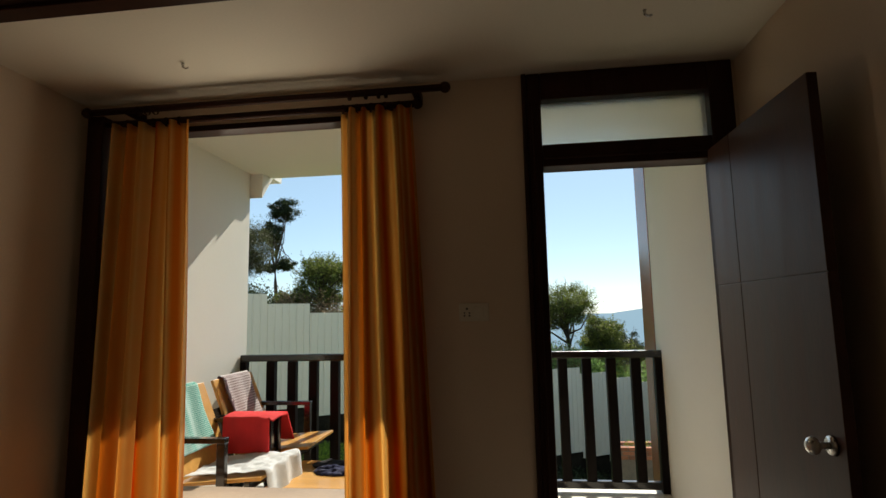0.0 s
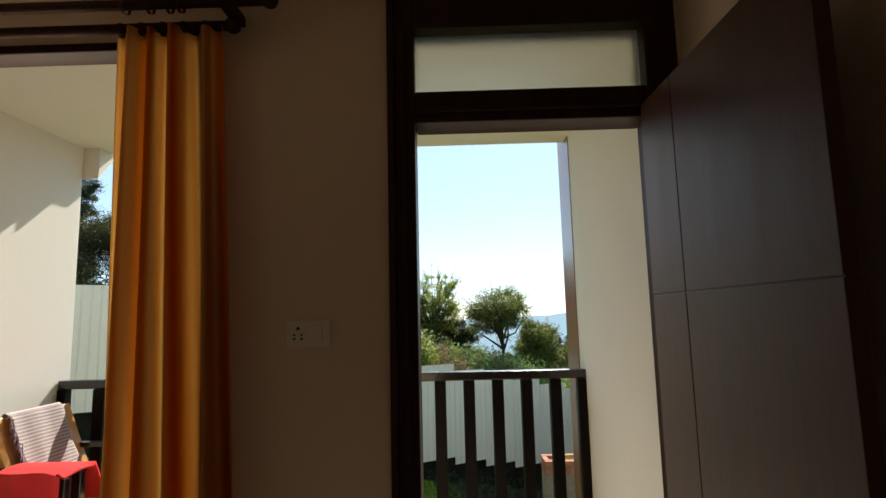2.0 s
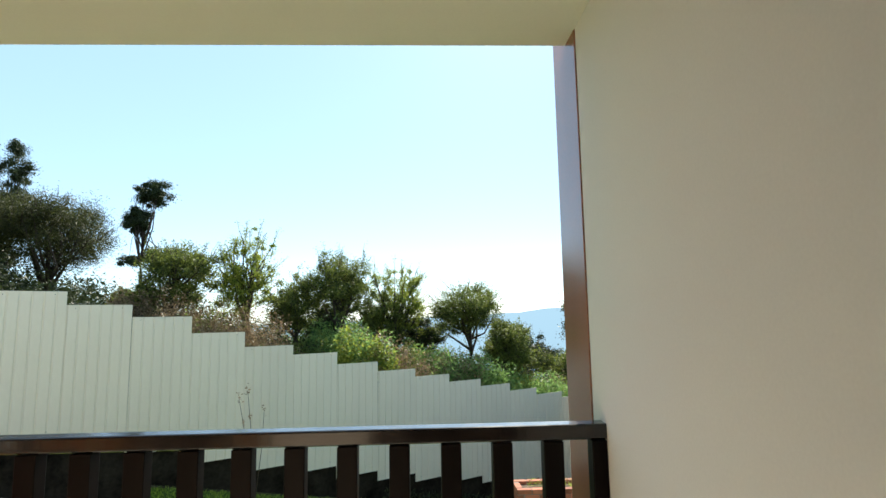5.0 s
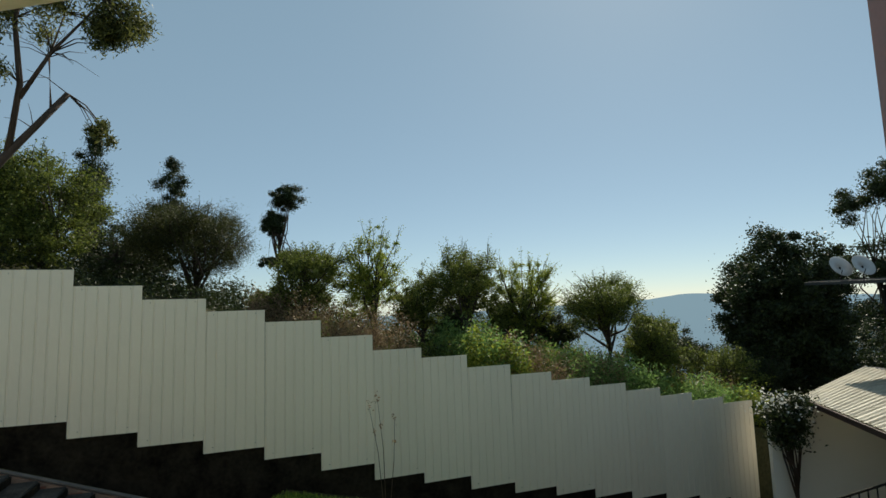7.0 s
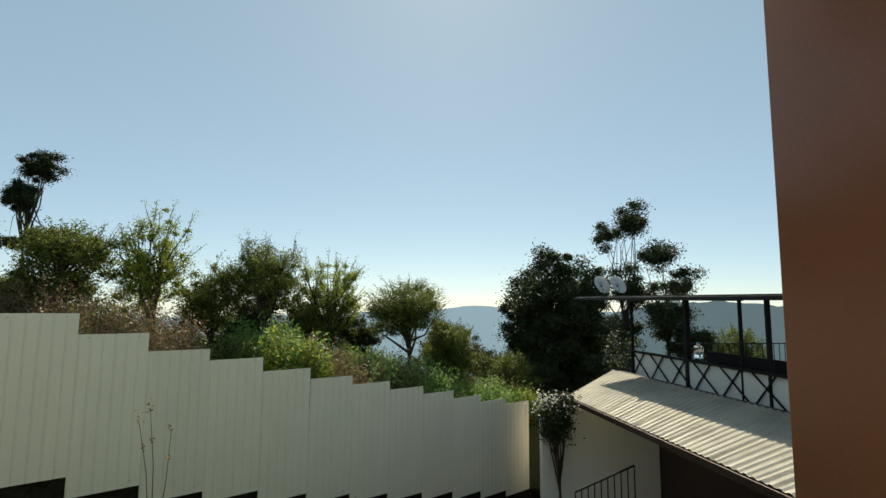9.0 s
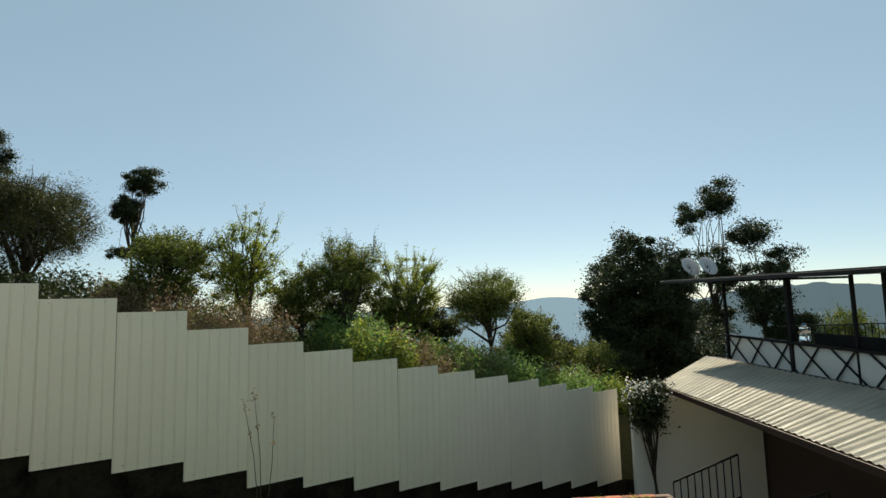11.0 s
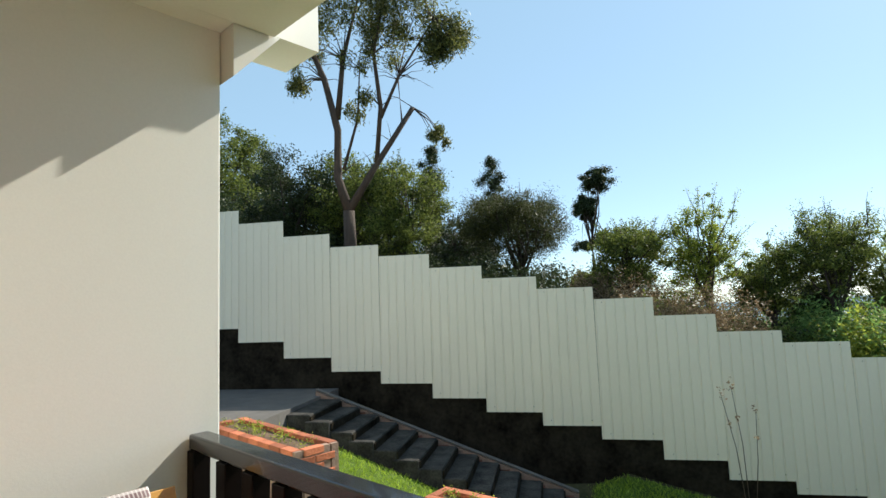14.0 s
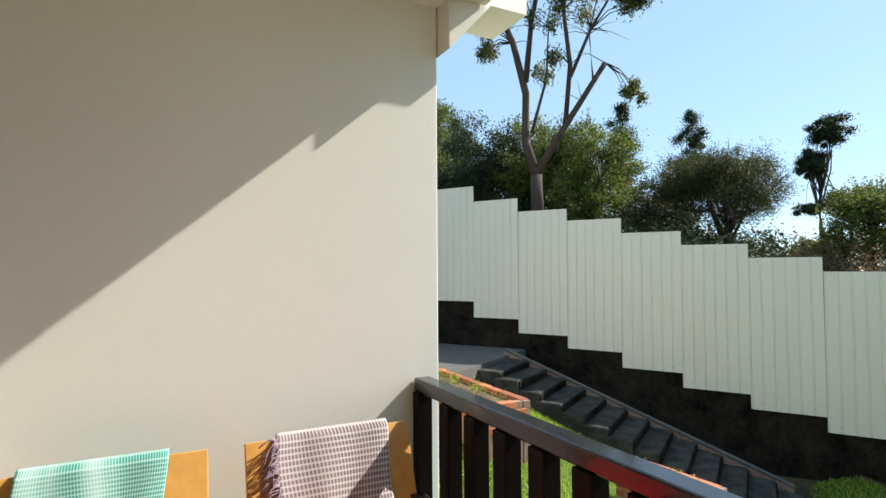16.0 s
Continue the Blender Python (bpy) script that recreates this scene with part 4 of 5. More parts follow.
E_ = "slender young eucalyptus with clumped dark foliage"
for i, (x, y, zt, hh, cr) in enumerate([
        (-22.2, 21.8, 9.9, 7.5, [(0, 0, 6.7, 0.55, 0.55, 0.8), (0.15, 0, 5.3, 0.75, 0.75, 0.9), (-0.3, 0, 3.9, 0.85, 0.85, 0.8), (0.3, 0, 2.5, 1.1, 1.1, 0.9)]),
        (-22.9, 28.0, 10.4, 6.5, [(0, 0, 5.9, 0.4, 0.4, 0.7), (0.1, 0, 4.7, 0.85, 0.85, 0.8), (-0.2, 0, 3.3, 1.15, 1.15, 0.8), (0.3, 0, 2.0, 1.3, 1.3, 0.8)]),
        (-15.2, 27.3, 8.1, 6.2, [(0.3, 0.2, 5.4, 0.8, 0.8, 0.75), (-0.4, -0.2, 3.9, 0.65, 0.65, 0.7), (0.5, 0.3, 2.0, 0.7, 0.7, 0.4), (-0.5, -0.3, 1.7, 0.5, 0.5, 0.35)]),
        (-27.4, 14.3, 10.2, 8, [(0, 0, 6.9, 0.9, 0.9, 1.0), (0.4, 0, 5.2, 1.2, 1.2, 1.1), (0, 0, 3.4, 1.3, 1.3, 1.1)])]):
    tree("young_eucalyptus", (x, y, zt - hh), hh, cr, 30000, 0.12, M_LEAF_D, E_, M_BARK, 0.10, 90, 0.215, seed=20 + i, droop=0.5, aspect=0.35, limbs=30, fork=0.3)

def bush_tree(px, py, zb, zt, hw, leaf_m, label, seed, n=9000, size=0.085, low=0.35, clumps=60, spread=0.19, wild=0.12, name="hillside_tree", r0=0.09, **kw):
    zt += 0.02 * (zt - zb)
    h = zt - zb
    hw *= 1.2
    low *= 0.75
    n = int(n * 2.6)
    clumps = int(clumps * 2.2)
    size *= 0.82
    wild *= 0.5
    g2 = random.Random(seed)
    cr = [(0, 0, h * (low + (1 - low) * 0.5), hw * 0.75, hw * 0.75, h * (1 - low) * 0.46)]
    for _ in range(6):
        a = g2.uniform(0, 6.28)
        cr.append((math.cos(a) * hw * 0.5, math.sin(a) * hw * 0.5, h * g2.uniform(low + 0.1, 0.78), hw * 0.45, hw * 0.45, h * 0.17))
    return tree(name, (px, py, zb), h, cr, n, size, leaf_m, label, M_BARKD, r0, clumps, spread, seed=seed, limbs=30, fork=0.1, wild=wild, twigs=150, twig_len=min(1.1, 0.35 * h), **kw)

G_ = "bushy green hillside tree with dark twisting branches"
bush_tree(-24.5, 10.8, 3.2, 10.0, 2.0, M_LEAF_G, G_, 47, 14000, 0.14, 0.1, 90)
bush_tree(-16.4, 9.8, 1.8, 6.4, 2.2, M_LEAF_D, "dense dark green tree on the hillside", 31, 16000, 0.11, 0.15, 90)
bush_tree(-14.8, 11.2, 2.0, 6.1, 1.7, M_LEAF_G, G_, 32, 12000, 0.10, 0.15, 80)
bush_tree(-12.5, 11.4, 2.0, 5.75, 1.45, M_LEAF_G, "leafy yellow-green tree beside the eucalyptus", 33, 15000, 0.085, 0.12, 90)
bush_tree(-20.5, 15.5, 2.5, 6.0, 1.8, M_LEAF_D, "dense dark green tree on the hillside", 34, 12000, 0.11, 0.1, 80)
bush_tree(-15.5, 17.0, 1.5, 4.6, 1.5, M_LEAF_D, "dense dark green tree on the hillside", 44, 9000, 0.11, 0.1, 60)
bush_tree(-10.15, 13.9, 1.3, 4.4, 1.75, M_LEAF_O, "broad domed olive-green tree with feathery foliage", 35, 32000, 0.08, 0.40, 150, 0.20, 0.12, aspect=0.24)
bush_tree(-7.1, 14.6, 0.75, 3.15, 1.15, M_LEAF_G, G_, 36, 11000, 0.075, 0.25, 70)
bush_tree(-5.3, 15.35, 0.35, 3.75, 0.85, M_LEAF_Y, "sparse pale-leaved sapling with a pointed top", 37, 6000, 0.07, 0.2, 80, 0.14, 0.22)
bush_tree(-4.3, 16.7, 0.1, 2.45, 0.9, M_LEAF_G, G_, 38, 8000, 0.075, 0.2, 60)
bush_tree(-3.0, 16.95, 0.0, 3.2, 1.15, M_LEAF_G, G_, 39, 12000, 0.07, 0.3, 70)
bush_tree(-1.3, 18.1, -0.4, 2.7, 1.0, M_LEAF_Y, "sparse pale-leaved sapling with a pointed top", 40, 6500, 0.07, 0.2, 70, 0.15, 0.2)
bush_tree(-2.0, 17.6, -0.3, 1.9, 1.1, M_LEAF_G, G_, 45, 8000, 0.075, 0.15, 60)
bush_tree(1.25, 18.15, -0.65, 2.2, 1.22, M_LEAF_G, "round-headed green tree with a short dark trunk", 41, 13000, 0.065, 0.32, 80)
bush_tree(2.5, 18.7, -1.1, 0.75, 0.9, M_LEAF_G, G_, 42, 7000, 0.07, 0.2, 50)
bush_tree(4.0, 26.0, -2.4, -0.3, 1.6, M_LEAF_D, "low dark green shrub on the slope", 43, 6000, 0.10, 0.05, 40, name="hillside_shrub")
bush_tree(6.5, 28.0, -3.5, -0.9, 1.6, M_LEAF_D, "low dark green shrub on the slope", 46, 6000, 0.10, 0.05, 40, name="hillside_shrub")

for k, (x, y, zb, zt, hw, m_) in enumerate(((-8.6, 15.2, 0.9, 1.9, 0.7, M_LEAF_G), (-3.6, 18.2, 0.0, 1.5, 0.8, M_LEAF_D), (-0.4, 19.0, -0.6, 0.9, 0.8, M_LEAF_D),
                                              (2.8, 19.4, -1.3, 0.7, 0.9, M_LEAF_G), (3.4, 22.5, -2.2, 0.1, 1.3, M_LEAF_D), (5.2, 21.5, -2.6, -0.5, 1.3, M_LEAF_G), (6.8, 23.0, -3.2, -0.9, 1.4, M_LEAF_D), (-13.2, 14.4, 1.6, 4.2, 1.3, M_LEAF_D))):
    bush_tree(x, y, zb, zt, hw, m_, "leafy shrub between the hillside trees", 100 + k, 4500, 0.085, 0.1, 50, name="hillside_shrub")

# dense tree and eucalypts behind the terrace
tree("dense_tree", (8.6, 24.6, -5.0), 9.0, [(-0.3, 0, 5.8, 2.2, 2.2, 2.9), (0.3, 0, 4.0, 2.3, 2.3, 2.0), (-0.9, 0, 4.4, 1.6, 1.6, 2.2), (1.2, -0.3, 6.0, 1.3, 1.3, 2.0)], 170000, 0.12, M_LEAF_D,
     "large dense dark green tree beyond the terrace", M_BARKD, 0.25, 420, 0.11, seed=51, limbs=30, fork=0.2)
for i, (x, y, zb, cr) in enumerate([
        (17.8, 36.9, -6.0, [(0.9, -0.5, 13.0, 1.3, 1.3, 1.1), (-0.9, 0.5, 11.7, 1.1, 1.1, 1.0), (0.6, -0.3, 9.6, 0.9, 0.9, 0.8), (-0.4, 0, 8.2, 1.4, 1.4, 1.2), (1.0, -0.5, 7.6, 1.6, 1.6, 1.2), (0, 0, 5.0, 1.8, 1.8, 1.6)]),
        (20.4, 35.4, -6.0, [(-0.2, 0.2, 10.4, 1.2, 1.2, 0.9), (0.7, -0.5, 8.6, 1.3, 1.3, 1.0), (0, 0, 6.0, 1.5, 1.5, 1.3), (1.0, -1, 4.4, 1.5, 1.5, 1.0)])]):
    tree("tall_eucalyptus", (x, y, zb), 13.5 if i == 0 else 10.5, cr, 30000, 0.20, M_LEAF_D, "tall slender eucalyptus with tufted crowns beyond the terrace", M_BARK, 0.2, 80, 0.25, seed=60 + i, droop=0.4, limbs=40, fork=0.45, aspect=0.35)
bush_tree(13.5, 30.0, -5.5, -0.5, 2.0, M_LEAF_D, "dark green shrub behind the terrace", 71, 9000, 0.13, 0.05, 60, name="hillside_shrub")
bush_tree(19.5, 27.0, -4.5, 0.2, 1.6, M_LEAF_G, "dark green shrub behind the terrace", 72, 9000, 0.12, 0.05, 60, name="hillside_shrub")

# undergrowth beyond the fence
def undergrowth(name, n, s0, s1, n0, n1, h, material, size, label, seed, per=130, aspect=0.4, up=0.3, patch=0.0, wide=0.3):
    """Shrubs in patches: a place is taken where a slow noise is high enough."""
    g2 = np.random.default_rng(seed)
    cs = []
    while len(cs) < n:
        s, q = g2.uniform(s0, s1), g2.uniform(n0, n1)
        if noise.noise((s * 0.45, q * 0.6, seed)) < patch:
            continue
        hh = h * g2.uniform(0.35, 1.5)
        p = sn(s, q, hill_z(s, q))
        d = g2.normal(size=(per, 3))
        d /= np.linalg.norm(d, axis=1)[:, None]
        d *= g2.uniform(0.3, 1.0, (per, 1)) ** 0.5
        cs.append(np.array(p) + np.array([0, 0, hh * 0.45]) + d * (wide * g2.uniform(0.7, 1.4), wide * g2.uniform(0.7, 1.4), hh * 0.55) + g2.normal(size=(per, 3)) * 0.05)
    t = leaves(name, np.concatenate(cs), size, material, None, aspect, 0, g2, up)
    return tagged(t, label, "undergrowth", kind="stuff")
undergrowth("green_undergrowth", 250, 4, 24, 0.35, 9, 0.7, M_LEAF_G, 0.075, "tangled green shrubs along the top of the fence", 81, patch=-0.05)
undergrowth("dark_undergrowth", 300, -9, 26, 1.8, 9, 0.5, M_LEAF_D, 0.08, "dark green scrub along the top of the fence", 87, patch=-0.1)
undergrowth("fern_undergrowth", 520, 8, 20, 0.4, 6, 1.0, M_FERN, 0.13, "bright green ferns on the hillside", 82, aspect=0.25, up=0.6, patch=0.05)
undergrowth("dry_undergrowth", 520, 3, 18, 0.4, 5, 0.95, M_DRY, 0.06, "dry brown weeds on the hillside", 83, up=0.5, patch=0.05, wide=0.22)
undergrowth("yellow_undergrowth", 360, 8, 18, 0.35, 3.5, 0.9, M_LEAF_Y, 0.10, "yellow-green leafy shrubs behind the fence", 84, patch=0.12)
undergrowth("far_undergrowth", 700, -10, 36, 5, 14, 0.9, M_LEAF_D, 0.12, "dark scrub further back on the hillside", 85, wide=0.5, patch=-0.3)
undergrowth("far_green_undergrowth", 420, 9, 36, 4, 14, 1.5, M_LEAF_G, 0.10, "green scrub further down the hillside", 88, wide=0.5)
undergrowth("yellow_flowers", 14, 13.4, 14.8, 0.3, 1.0, 0.6, M_YFLOWER, 0.06, "yellow wildflowers behind the fence", 86, per=24, patch=-1)

# lawn
g3 = np.random.default_rng(5)
cs = []
while len(cs) < 42000:
    s, n = g3.uniform(-3.5, 5.5), g3.uniform(-9.2, -2.45)
    cs.append((s, n))
cs += [(g3.uniform(2.8, 9.2), g3.uniform(-2.5, -0.15)) for _ in range(14000)]
pts = np.array([tuple(sn(s, n, yard_z(s, n) + 0.03)) for s, n in cs])
tagged(leaves("lawn_grass", pts, 0.11, M_GRASS, None, 0.10, 0, g3, 1.6), "bright green lawn beside the garden stairs", "grass", kind="stuff")
cs = [(g3.uniform(8.5, 16), g3.uniform(-1.6, -0.15)) for _ in range(5000)]
pts = np.array([tuple(sn(s, n, yard_z(s, n) + 0.12 + g3.uniform(0, 0.25))) for s, n in cs])
tagged(leaves("footing_weeds", pts, 0.12, M_LEAF_D, None, 0.2, 0, g3, 0.8), "dark weeds at the foot of the fence", "weeds", kind="stuff")

# dry flower stalks in front of the fence
st = thing("dry_flower_stalks", "three thin dry flower stalks with seed heads", "plant")
b = site(-3.12, 9.78, yard_z(3.0, -1.5) - 0.2)
lines, heads = [], []
for tx, ty, tz in ((-3.24, 9.76, -0.13), (-2.96, 9.85, -0.48), (-3.38, 9.71, -0.24)):
    e = site(tx, ty, tz)
    md = b.lerp(e, 0.6) + V((0.04, 0, 0.1))
    lines.append(([b, md, e], [0.008, 0.006, 0.004]))
    heads += [np.array(e) + g3.normal(size=3) * (0.03, 0.03, 0.05) for _ in range(14)] + [np.array(md.lerp(e, 0.45)) + g3.normal(size=3) * 0.02 for _ in range(8)]
tubes("stalk", lines, M_BARK, st, 5)
tagged(leaves("seed_heads", heads, 0.05, M_DRY, st, 0.6, 0, g3), kind="stuff")

# flowering shrub at the end of the fence
rose = tree("flowering_shrub", (5.3, 15.75, -4.6), 3.4, [(-0.15, 0, 2.95, 0.60, 0.60, 0.42), (-0.1, 0, 2.5, 0.4, 0.4, 0.3)], 6500, 0.09, M_LEAF_D, "standard shrub with white blossom at the end of the fence", M_BARK, 0.06, 40, 0.3, lean=(-0.2, 0), seed=91, cat="shrub")
leaves("blossom", [np.array(site(5.12, 15.7, -1.42)) + g3.normal(size=3) * (0.32, 0.32, 0.17) for _ in range(300)], 0.075, M_FLOWER, rose, 0.8, 0, g3)
for i, (x, y, z, r) in enumerate(((2.5, 12.6, -3.1, 0.28), (2.85, 12.8, -3.25, 0.34), (3.2, 12.9, -3.35, 0.22))):
    rk = bmesh.new()
    bmesh.ops.create_icosphere(rk, subdivisions=3, radius=r)
    for v in rk.verts:
        v.co *= 1 + 0.35 * noise.noise(v.co * 4 + V((i, 0, 0)))
        v.co.z *= 0.7
        v.co += site(x, y, z)
    tagged(part("rock", rk, M_ROCK, smooth=True), "pale brown boulder on the slope", "rock", "rocks below the balcony")

# ---- neighbouring terrace ----
before = set(scene.objects)
EA, EB = V((5.74, 16.4, -1.34)), V((5.70, 6.0, -1.34))
rf_ = thing("lean_to_roof", "corrugated cream metal lean-to roof with a dark red eave", "roof")
bm = bmesh.new()
R0, R1 = V((8.52, 19.2, -0.94)), V((8.58, 6.0, -0.94))
N_ = 58
top, bot = [], []
for i in range(N_ * 4 + 1):
    u = i / (N_ * 4)
    lift = 0.022 if i % 4 in (1, 2) else 0.0
    a, b2 = R0.lerp(R1, u), EA.lerp(EB, u)
    top.append(bm.verts.new(a + V((0, 0, lift))))
    bot.append(bm.verts.new(b2 + V((0, 0, lift))))
for i in range(len(top) - 1):
    bm.faces.new((top[i], top[i + 1], bot[i + 1], bot[i]))
bmesh.ops.solidify(bm, geom=bm.faces[:], thickness=0.01)
part("sheeting", bm, M_ROOF, rf_)
bm = bmesh.new()
bar(bm, EA - V((0, 0, 0.09)), EB - V((0, 0, 0.09)), 0.05, 0.13, 0.005)
part("fascia", bm, M_STEEL, rf_, "dark red fascia board")
# This wall's dark colour stands in for the shadow below the roof.
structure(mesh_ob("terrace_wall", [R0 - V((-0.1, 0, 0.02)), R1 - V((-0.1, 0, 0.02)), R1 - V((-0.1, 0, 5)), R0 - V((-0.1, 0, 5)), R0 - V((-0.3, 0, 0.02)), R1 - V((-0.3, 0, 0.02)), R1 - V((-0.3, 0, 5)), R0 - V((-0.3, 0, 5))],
                 [(0, 1, 2, 3), (5, 4, 7, 6), (0, 4, 5, 1), (3, 2, 6, 7), (0, 3, 7, 4), (1, 5, 6, 2)], M_STEEL), "wall below the terrace with the shade put into its dark colour", "wall")
structure(a_box("terrace_floor", M_COPE, 8.85, 18.0, 6.0, 19.4, -1.25, -1.1), "concrete terrace floor", "floor")
tp = thing("terrace_parapet", "white terrace parapet with crossed black bars", "parapet")
P0, P1 = V((9.03, 18.7, 0)), V((8.75, 8.0, 0))
bm = bmesh.new()
bar(bm, P0 + V((0.06, 0, -0.68)), P1 + V((0.06, 0, -0.68)), 0.04, 0.82)
part("panel", bm, M_PANEL, tp)
bm = bmesh.new()
bar(bm, P0 + V((0, 0, -0.24)), P1 + V((0, 0, -0.24)), 0.12, 0.07, 0.005)
part("cap_rail", bm, M_IRON, tp)
nb = 9
for i in range(nb):
    a, c = P0.lerp(P1, i / nb), P0.lerp(P1, (i + 1) / nb)
    for p, q in ((a + V((0, 0, -0.27)), c + V((0, 0, -1.08))), (a + V((0, 0, -1.08)), c.lerp(a, 0.35) + V((0, 0, -0.27)))):
        bm = bmesh.new()
        bar(bm, p, q, 0.03, 0.035)
        part("cross_bar", bm, M_IRON, tp)
pg = thing("pergola", "dark steel pergola frame over the terrace", "pergola")
bm = bmesh.new()
bar(bm, V((7.6, 20.2, 1.56)), V((7.7, 8.0, 1.385)), 0.10, 0.09, 0.006)
part("front_beam", bm, M_IRON, pg)
bm = bmesh.new()
bar(bm, V((7.9, 19.6, 1.55)), V((14.0, 19.6, 1.55)), 0.08, 0.08, 0.006)
part("side_beam", bm, M_IRON, pg)
edge = [V((7.66, 20.2, 1.615)), V((7.76, 8.0, 1.44)), V((13.5, 8.0, 1.44)), V((13.5, 20.2, 1.615))]
mesh_ob("roof_sheet", edge + [p + V((0, 0, 0.03)) for p in edge], [(0, 3, 2, 1), (4, 5, 6, 7), (0, 1, 5, 4), (1, 2, 6, 5), (2, 3, 7, 6), (3, 0, 4, 7)], M_STEEL, pg, label="flat dark roof sheet")
for (x, y, w) in ((9.03, 18.7, 0.04), (9.0, 15.45, 0.065), (8.95, 13.15, 0.035), (8.92, 12.2, 0.045), (8.85, 9.0, 0.045)):
    a_box("post", M_IRON, x - w, x + w, y - w, y + w, -1.08, 1.44, parent=pg, bevel=0.004)
for i, dx in enumerate((0.0, 0.85)):
    ds = thing("satellite_dish", "grey satellite dish on a short mast", "satellite dish", "satellite dishes on the pergola")
    c = V((7.75 + dx * 0.55, 18.25 - dx * 0.25, 1.98))
    bm = bmesh.new()
    bmesh.ops.create_cone(bm, cap_ends=False, segments=28, radius1=0.02, radius2=0.33, depth=0.09)
    bmesh.ops.solidify(bm, geom=bm.faces[:], thickness=0.01)
    bmesh.ops.transform(bm, matrix=Matrix.Translation(c) @ pose(0, 0, 0, 62, 0, 20), verts=bm.verts)
    part("reflector", bm, M_DISH, ds, smooth=True)
    tubes("mast", [([c, c - V((0, 0, 0.2)), V((c.x, c.y, 1.40))], [0.02, 0.02, 0.02])], M_IRON, ds)
    tubes("feed_arm", [([c - V((0, 0, 0.3)), c + V((-0.1, -0.35, -0.1))], [0.01, 0.01])], M_IRON, ds)
jar = thing("water_jar", "clear plastic water jar on the terrace rail", "jar")
bm = bmesh.new()
bmesh.ops.create_cone(bm, cap_ends=True, segments=20, radius1=0.13, radius2=0.13, depth=0.36, matrix=pose(8.97, 14.9, -0.02))
bmesh.ops.create_cone(bm, cap_ends=True, segments=20, radius1=0.13, radius2=0.05, depth=0.08, matrix=pose(8.97, 14.9, 0.20))
part("bottle", bm, glass_mat("clear_plastic", 0.08), jar, smooth=True)
bm = bmesh.new()
bmesh.ops.create_cone(bm, cap_ends=True, segments=16, radius1=0.05, radius2=0.05, depth=0.05, matrix=pose(8.97, 14.9, 0.265))
part("cap", bm, mat("blue_plastic", (0.05, 0.25, 0.5), 0.4), jar)
for x, y in ((10.2, 14.2), (10.0, 12.6)):
    t2 = thing("terrace_table", "white cafe table on the terrace", "table", "terrace tables")
    a_box("tabletop", M_PANEL, x - 0.4, x + 0.4, y - 0.4, y + 0.4, -0.38, -0.35, parent=t2, bevel=0.005)
    for dx in (-0.33, 0.33):
        for dy in (-0.33, 0.33):
            a_box("leg", M_IRON, x + dx - 0.02, x + dx + 0.02, y + dy - 0.02, y + dy + 0.02, -1.1, -0.381, parent=t2)
bn = thing("terrace_bench", "black slatted bench behind the terrace parapet", "bench")
for nm, b in (("seat", (9.5, 10.0, 12.2, 15.2, -0.68, -0.62)), ("backrest", (9.42, 9.48, 12.2, 15.2, -0.62, 0.02)), ("leg", (9.46, 9.98, 12.25, 12.31, -1.1, -0.681)), ("leg", (9.46, 9.98, 15.09, 15.15, -1.1, -0.681))):
    a_box(nm, M_IRON, *b, parent=bn, bevel=0.01)

def iron_rail(a, b, n, h, label):
    r_ = thing("iron_railing", label, "railing", "stair railings below the terrace")
    bm = bmesh.new()
    bar(bm, a, b, 0.04, 0.04, 0.003)
    part("handrail", bm, M_IRON, r_)
    bm = bmesh.new()
    bar(bm, a - V((0, 0, h)), b - V((0, 0, h)), 0.03, 0.03)
    part("bottom_rail", bm, M_IRON, r_)
    for i in range(n + 1):
        p = a.lerp(b, i / n)
        bm = bmesh.new()
        bar(bm, p - V((0, 0, h + (1.2 if i in (0, n) else 0))), p, 0.02, 0.02)
        part("baluster", bm, M_IRON, r_)
iron_rail(V((4.67, 13.26, -2.95)), V((5.83, 12.7, -2.25)), 9, 0.85, "black iron stair railing below the lean-to roof")
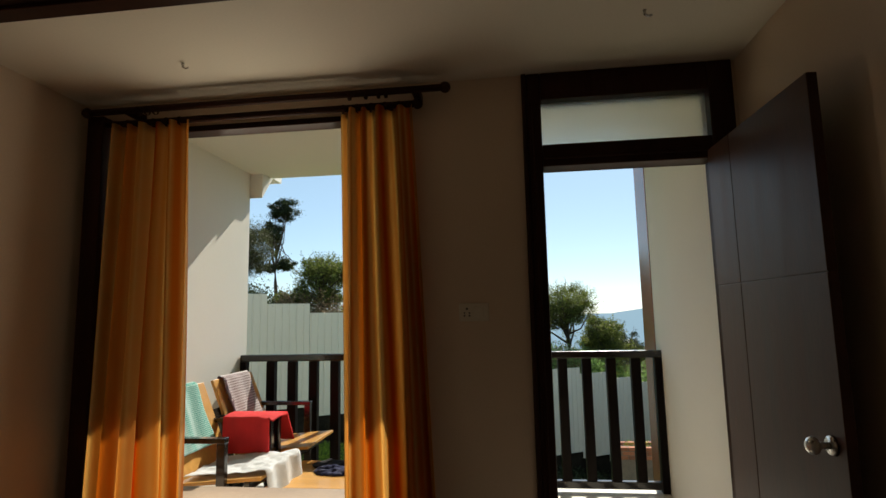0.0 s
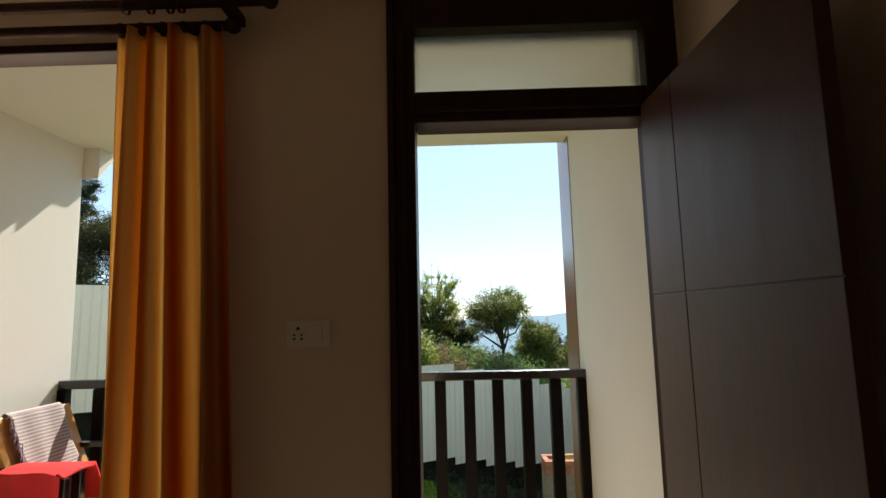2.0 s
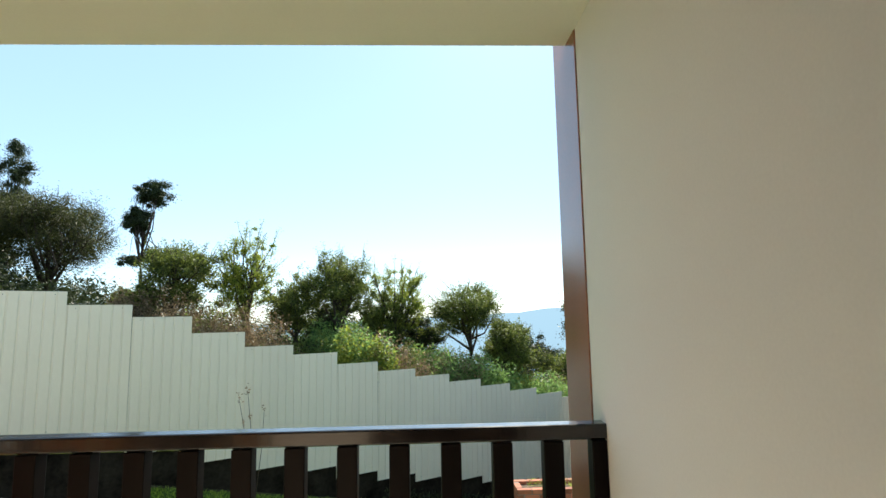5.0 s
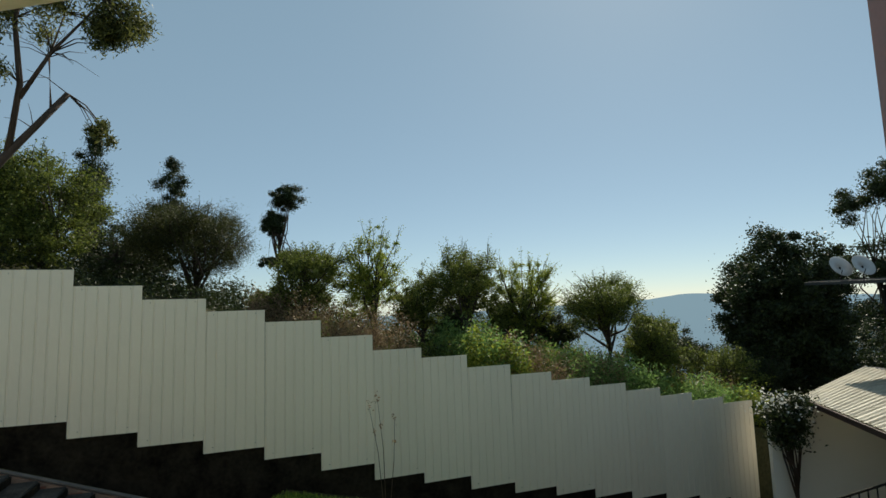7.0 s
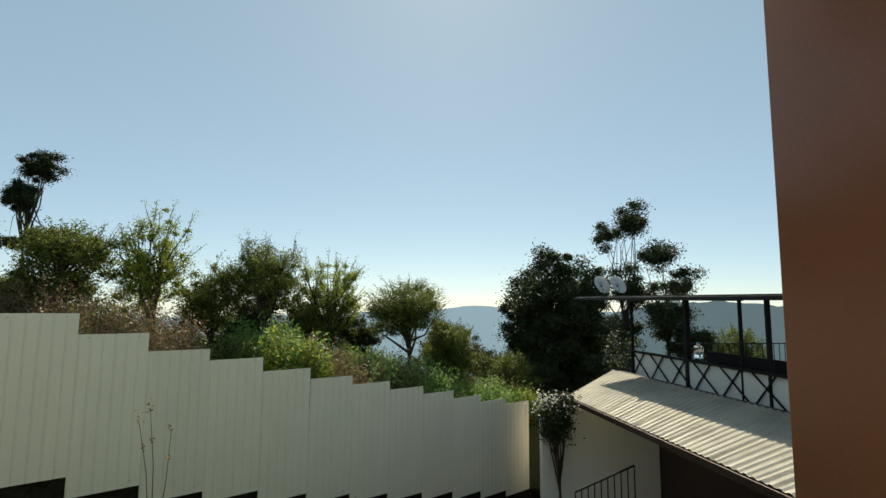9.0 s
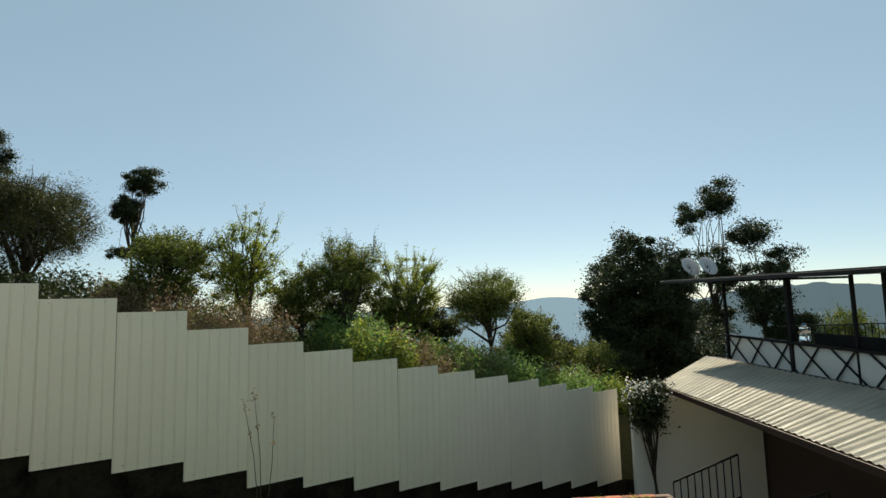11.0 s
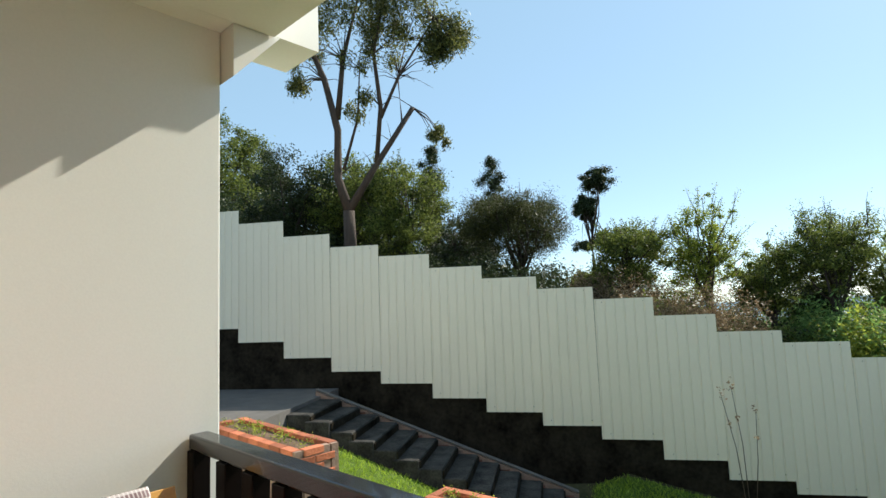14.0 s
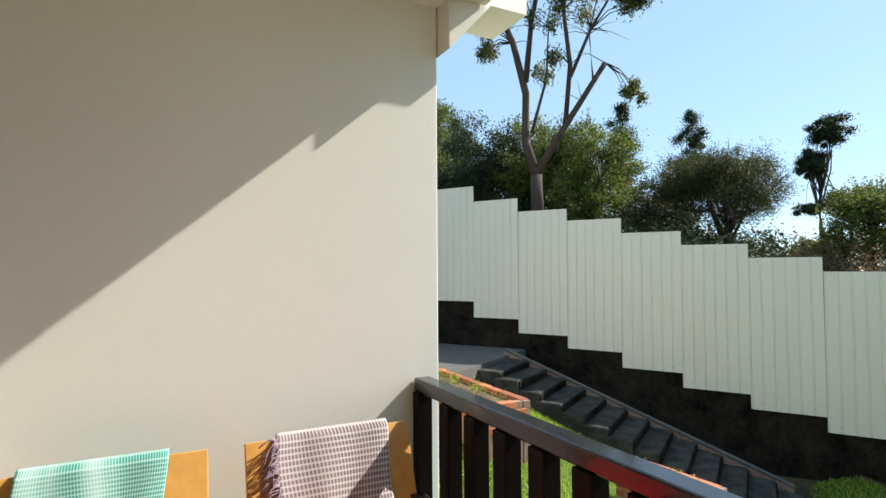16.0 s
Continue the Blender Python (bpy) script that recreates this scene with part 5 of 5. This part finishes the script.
iron_rail(V((4.9, 10.9, -2.75)), V((6.0, 10.3, -2.2)), 8, 0.85, "black iron stair railing below the lean-to roof")
iron_rail(V((11.0, 19.2, -0.05)), V((17.8, 19.2, -0.05)), 30, 0.9, "black iron railing at the far side of the terrace")
structure(a_box("side_wall", M_OUTER, 0, 3.7, 0, 0.2, -6, -1.5, m=Matrix.Translation((4.9, 16.2, 0)) @ pose(0, 0, 0, 0, 0, 4)), "cream rendered wall below the lean-to roof", "wall")

turn = Matrix.Translation(PIVOT + V((0, 0, 0.34))) @ Matrix.Rotation(SITE_TURN, 4, "Z") @ Matrix.Translation(-PIVOT)
for ob in scene.objects:
    if ob not in before and ob.parent is None:
        ob.matrix_world = turn @ ob.matrix_world

# ---- far hills ----
def hill(name, az0, az1, dist, base, crest, material, label, seed, rough=1.0):
    """A ridge between two bearings; crest gives degrees above the level line along it."""
    vs, fs = [], []
    N = 160
    for i in range(N + 1):
        u = i / N
        a = radians(az0 + (az1 - az0) * u) - SITE_TURN
        e = np.interp(u, [c[0] for c in crest], [c[1] for c in crest]) + rough * (0.10 * noise.noise((u * 30, seed, 0)) + 0.06 * noise.noise((u * 110, seed, 1)))
        for k, (d, z) in enumerate(((dist * 0.8, base), (dist, 1.4 + dist * (math.tan(radians(e)) + SITE_RISE)), (dist * 1.25, base))):
            vs.append((math.sin(a) * d, math.cos(a) * d, z))
    for i in range(N):
        for k in range(2):
            fs.append((i * 3 + k, i * 3 + k + 1, i * 3 + k + 4, i * 3 + k + 3))
    return structure(mesh_ob(name, vs, fs, material, smooth=True), label, "hills")
hill("backdrop_hills", -60, 85, 1500, -250, [(0, -3.0), (0.35, -2.0), (0.44, -1.6), (0.47, -1.35), (0.49, -0.95), (0.505, -1.0), (0.53, -1.5), (0.6, -1.6), (1, -1.4)], M_HILL1, "hills across the valley with blue haze put into their glow", 3)
hill("backdrop_ridge", 16, 85, 420, -120, [(0, -4.5), (0.12, -2.2), (0.2, -0.6), (0.28, -0.5), (0.4, -1.0), (0.6, -0.8), (1, 0)], M_HILL2, "wooded ridge across the valley with blue haze put into its glow", 8, 2.0)
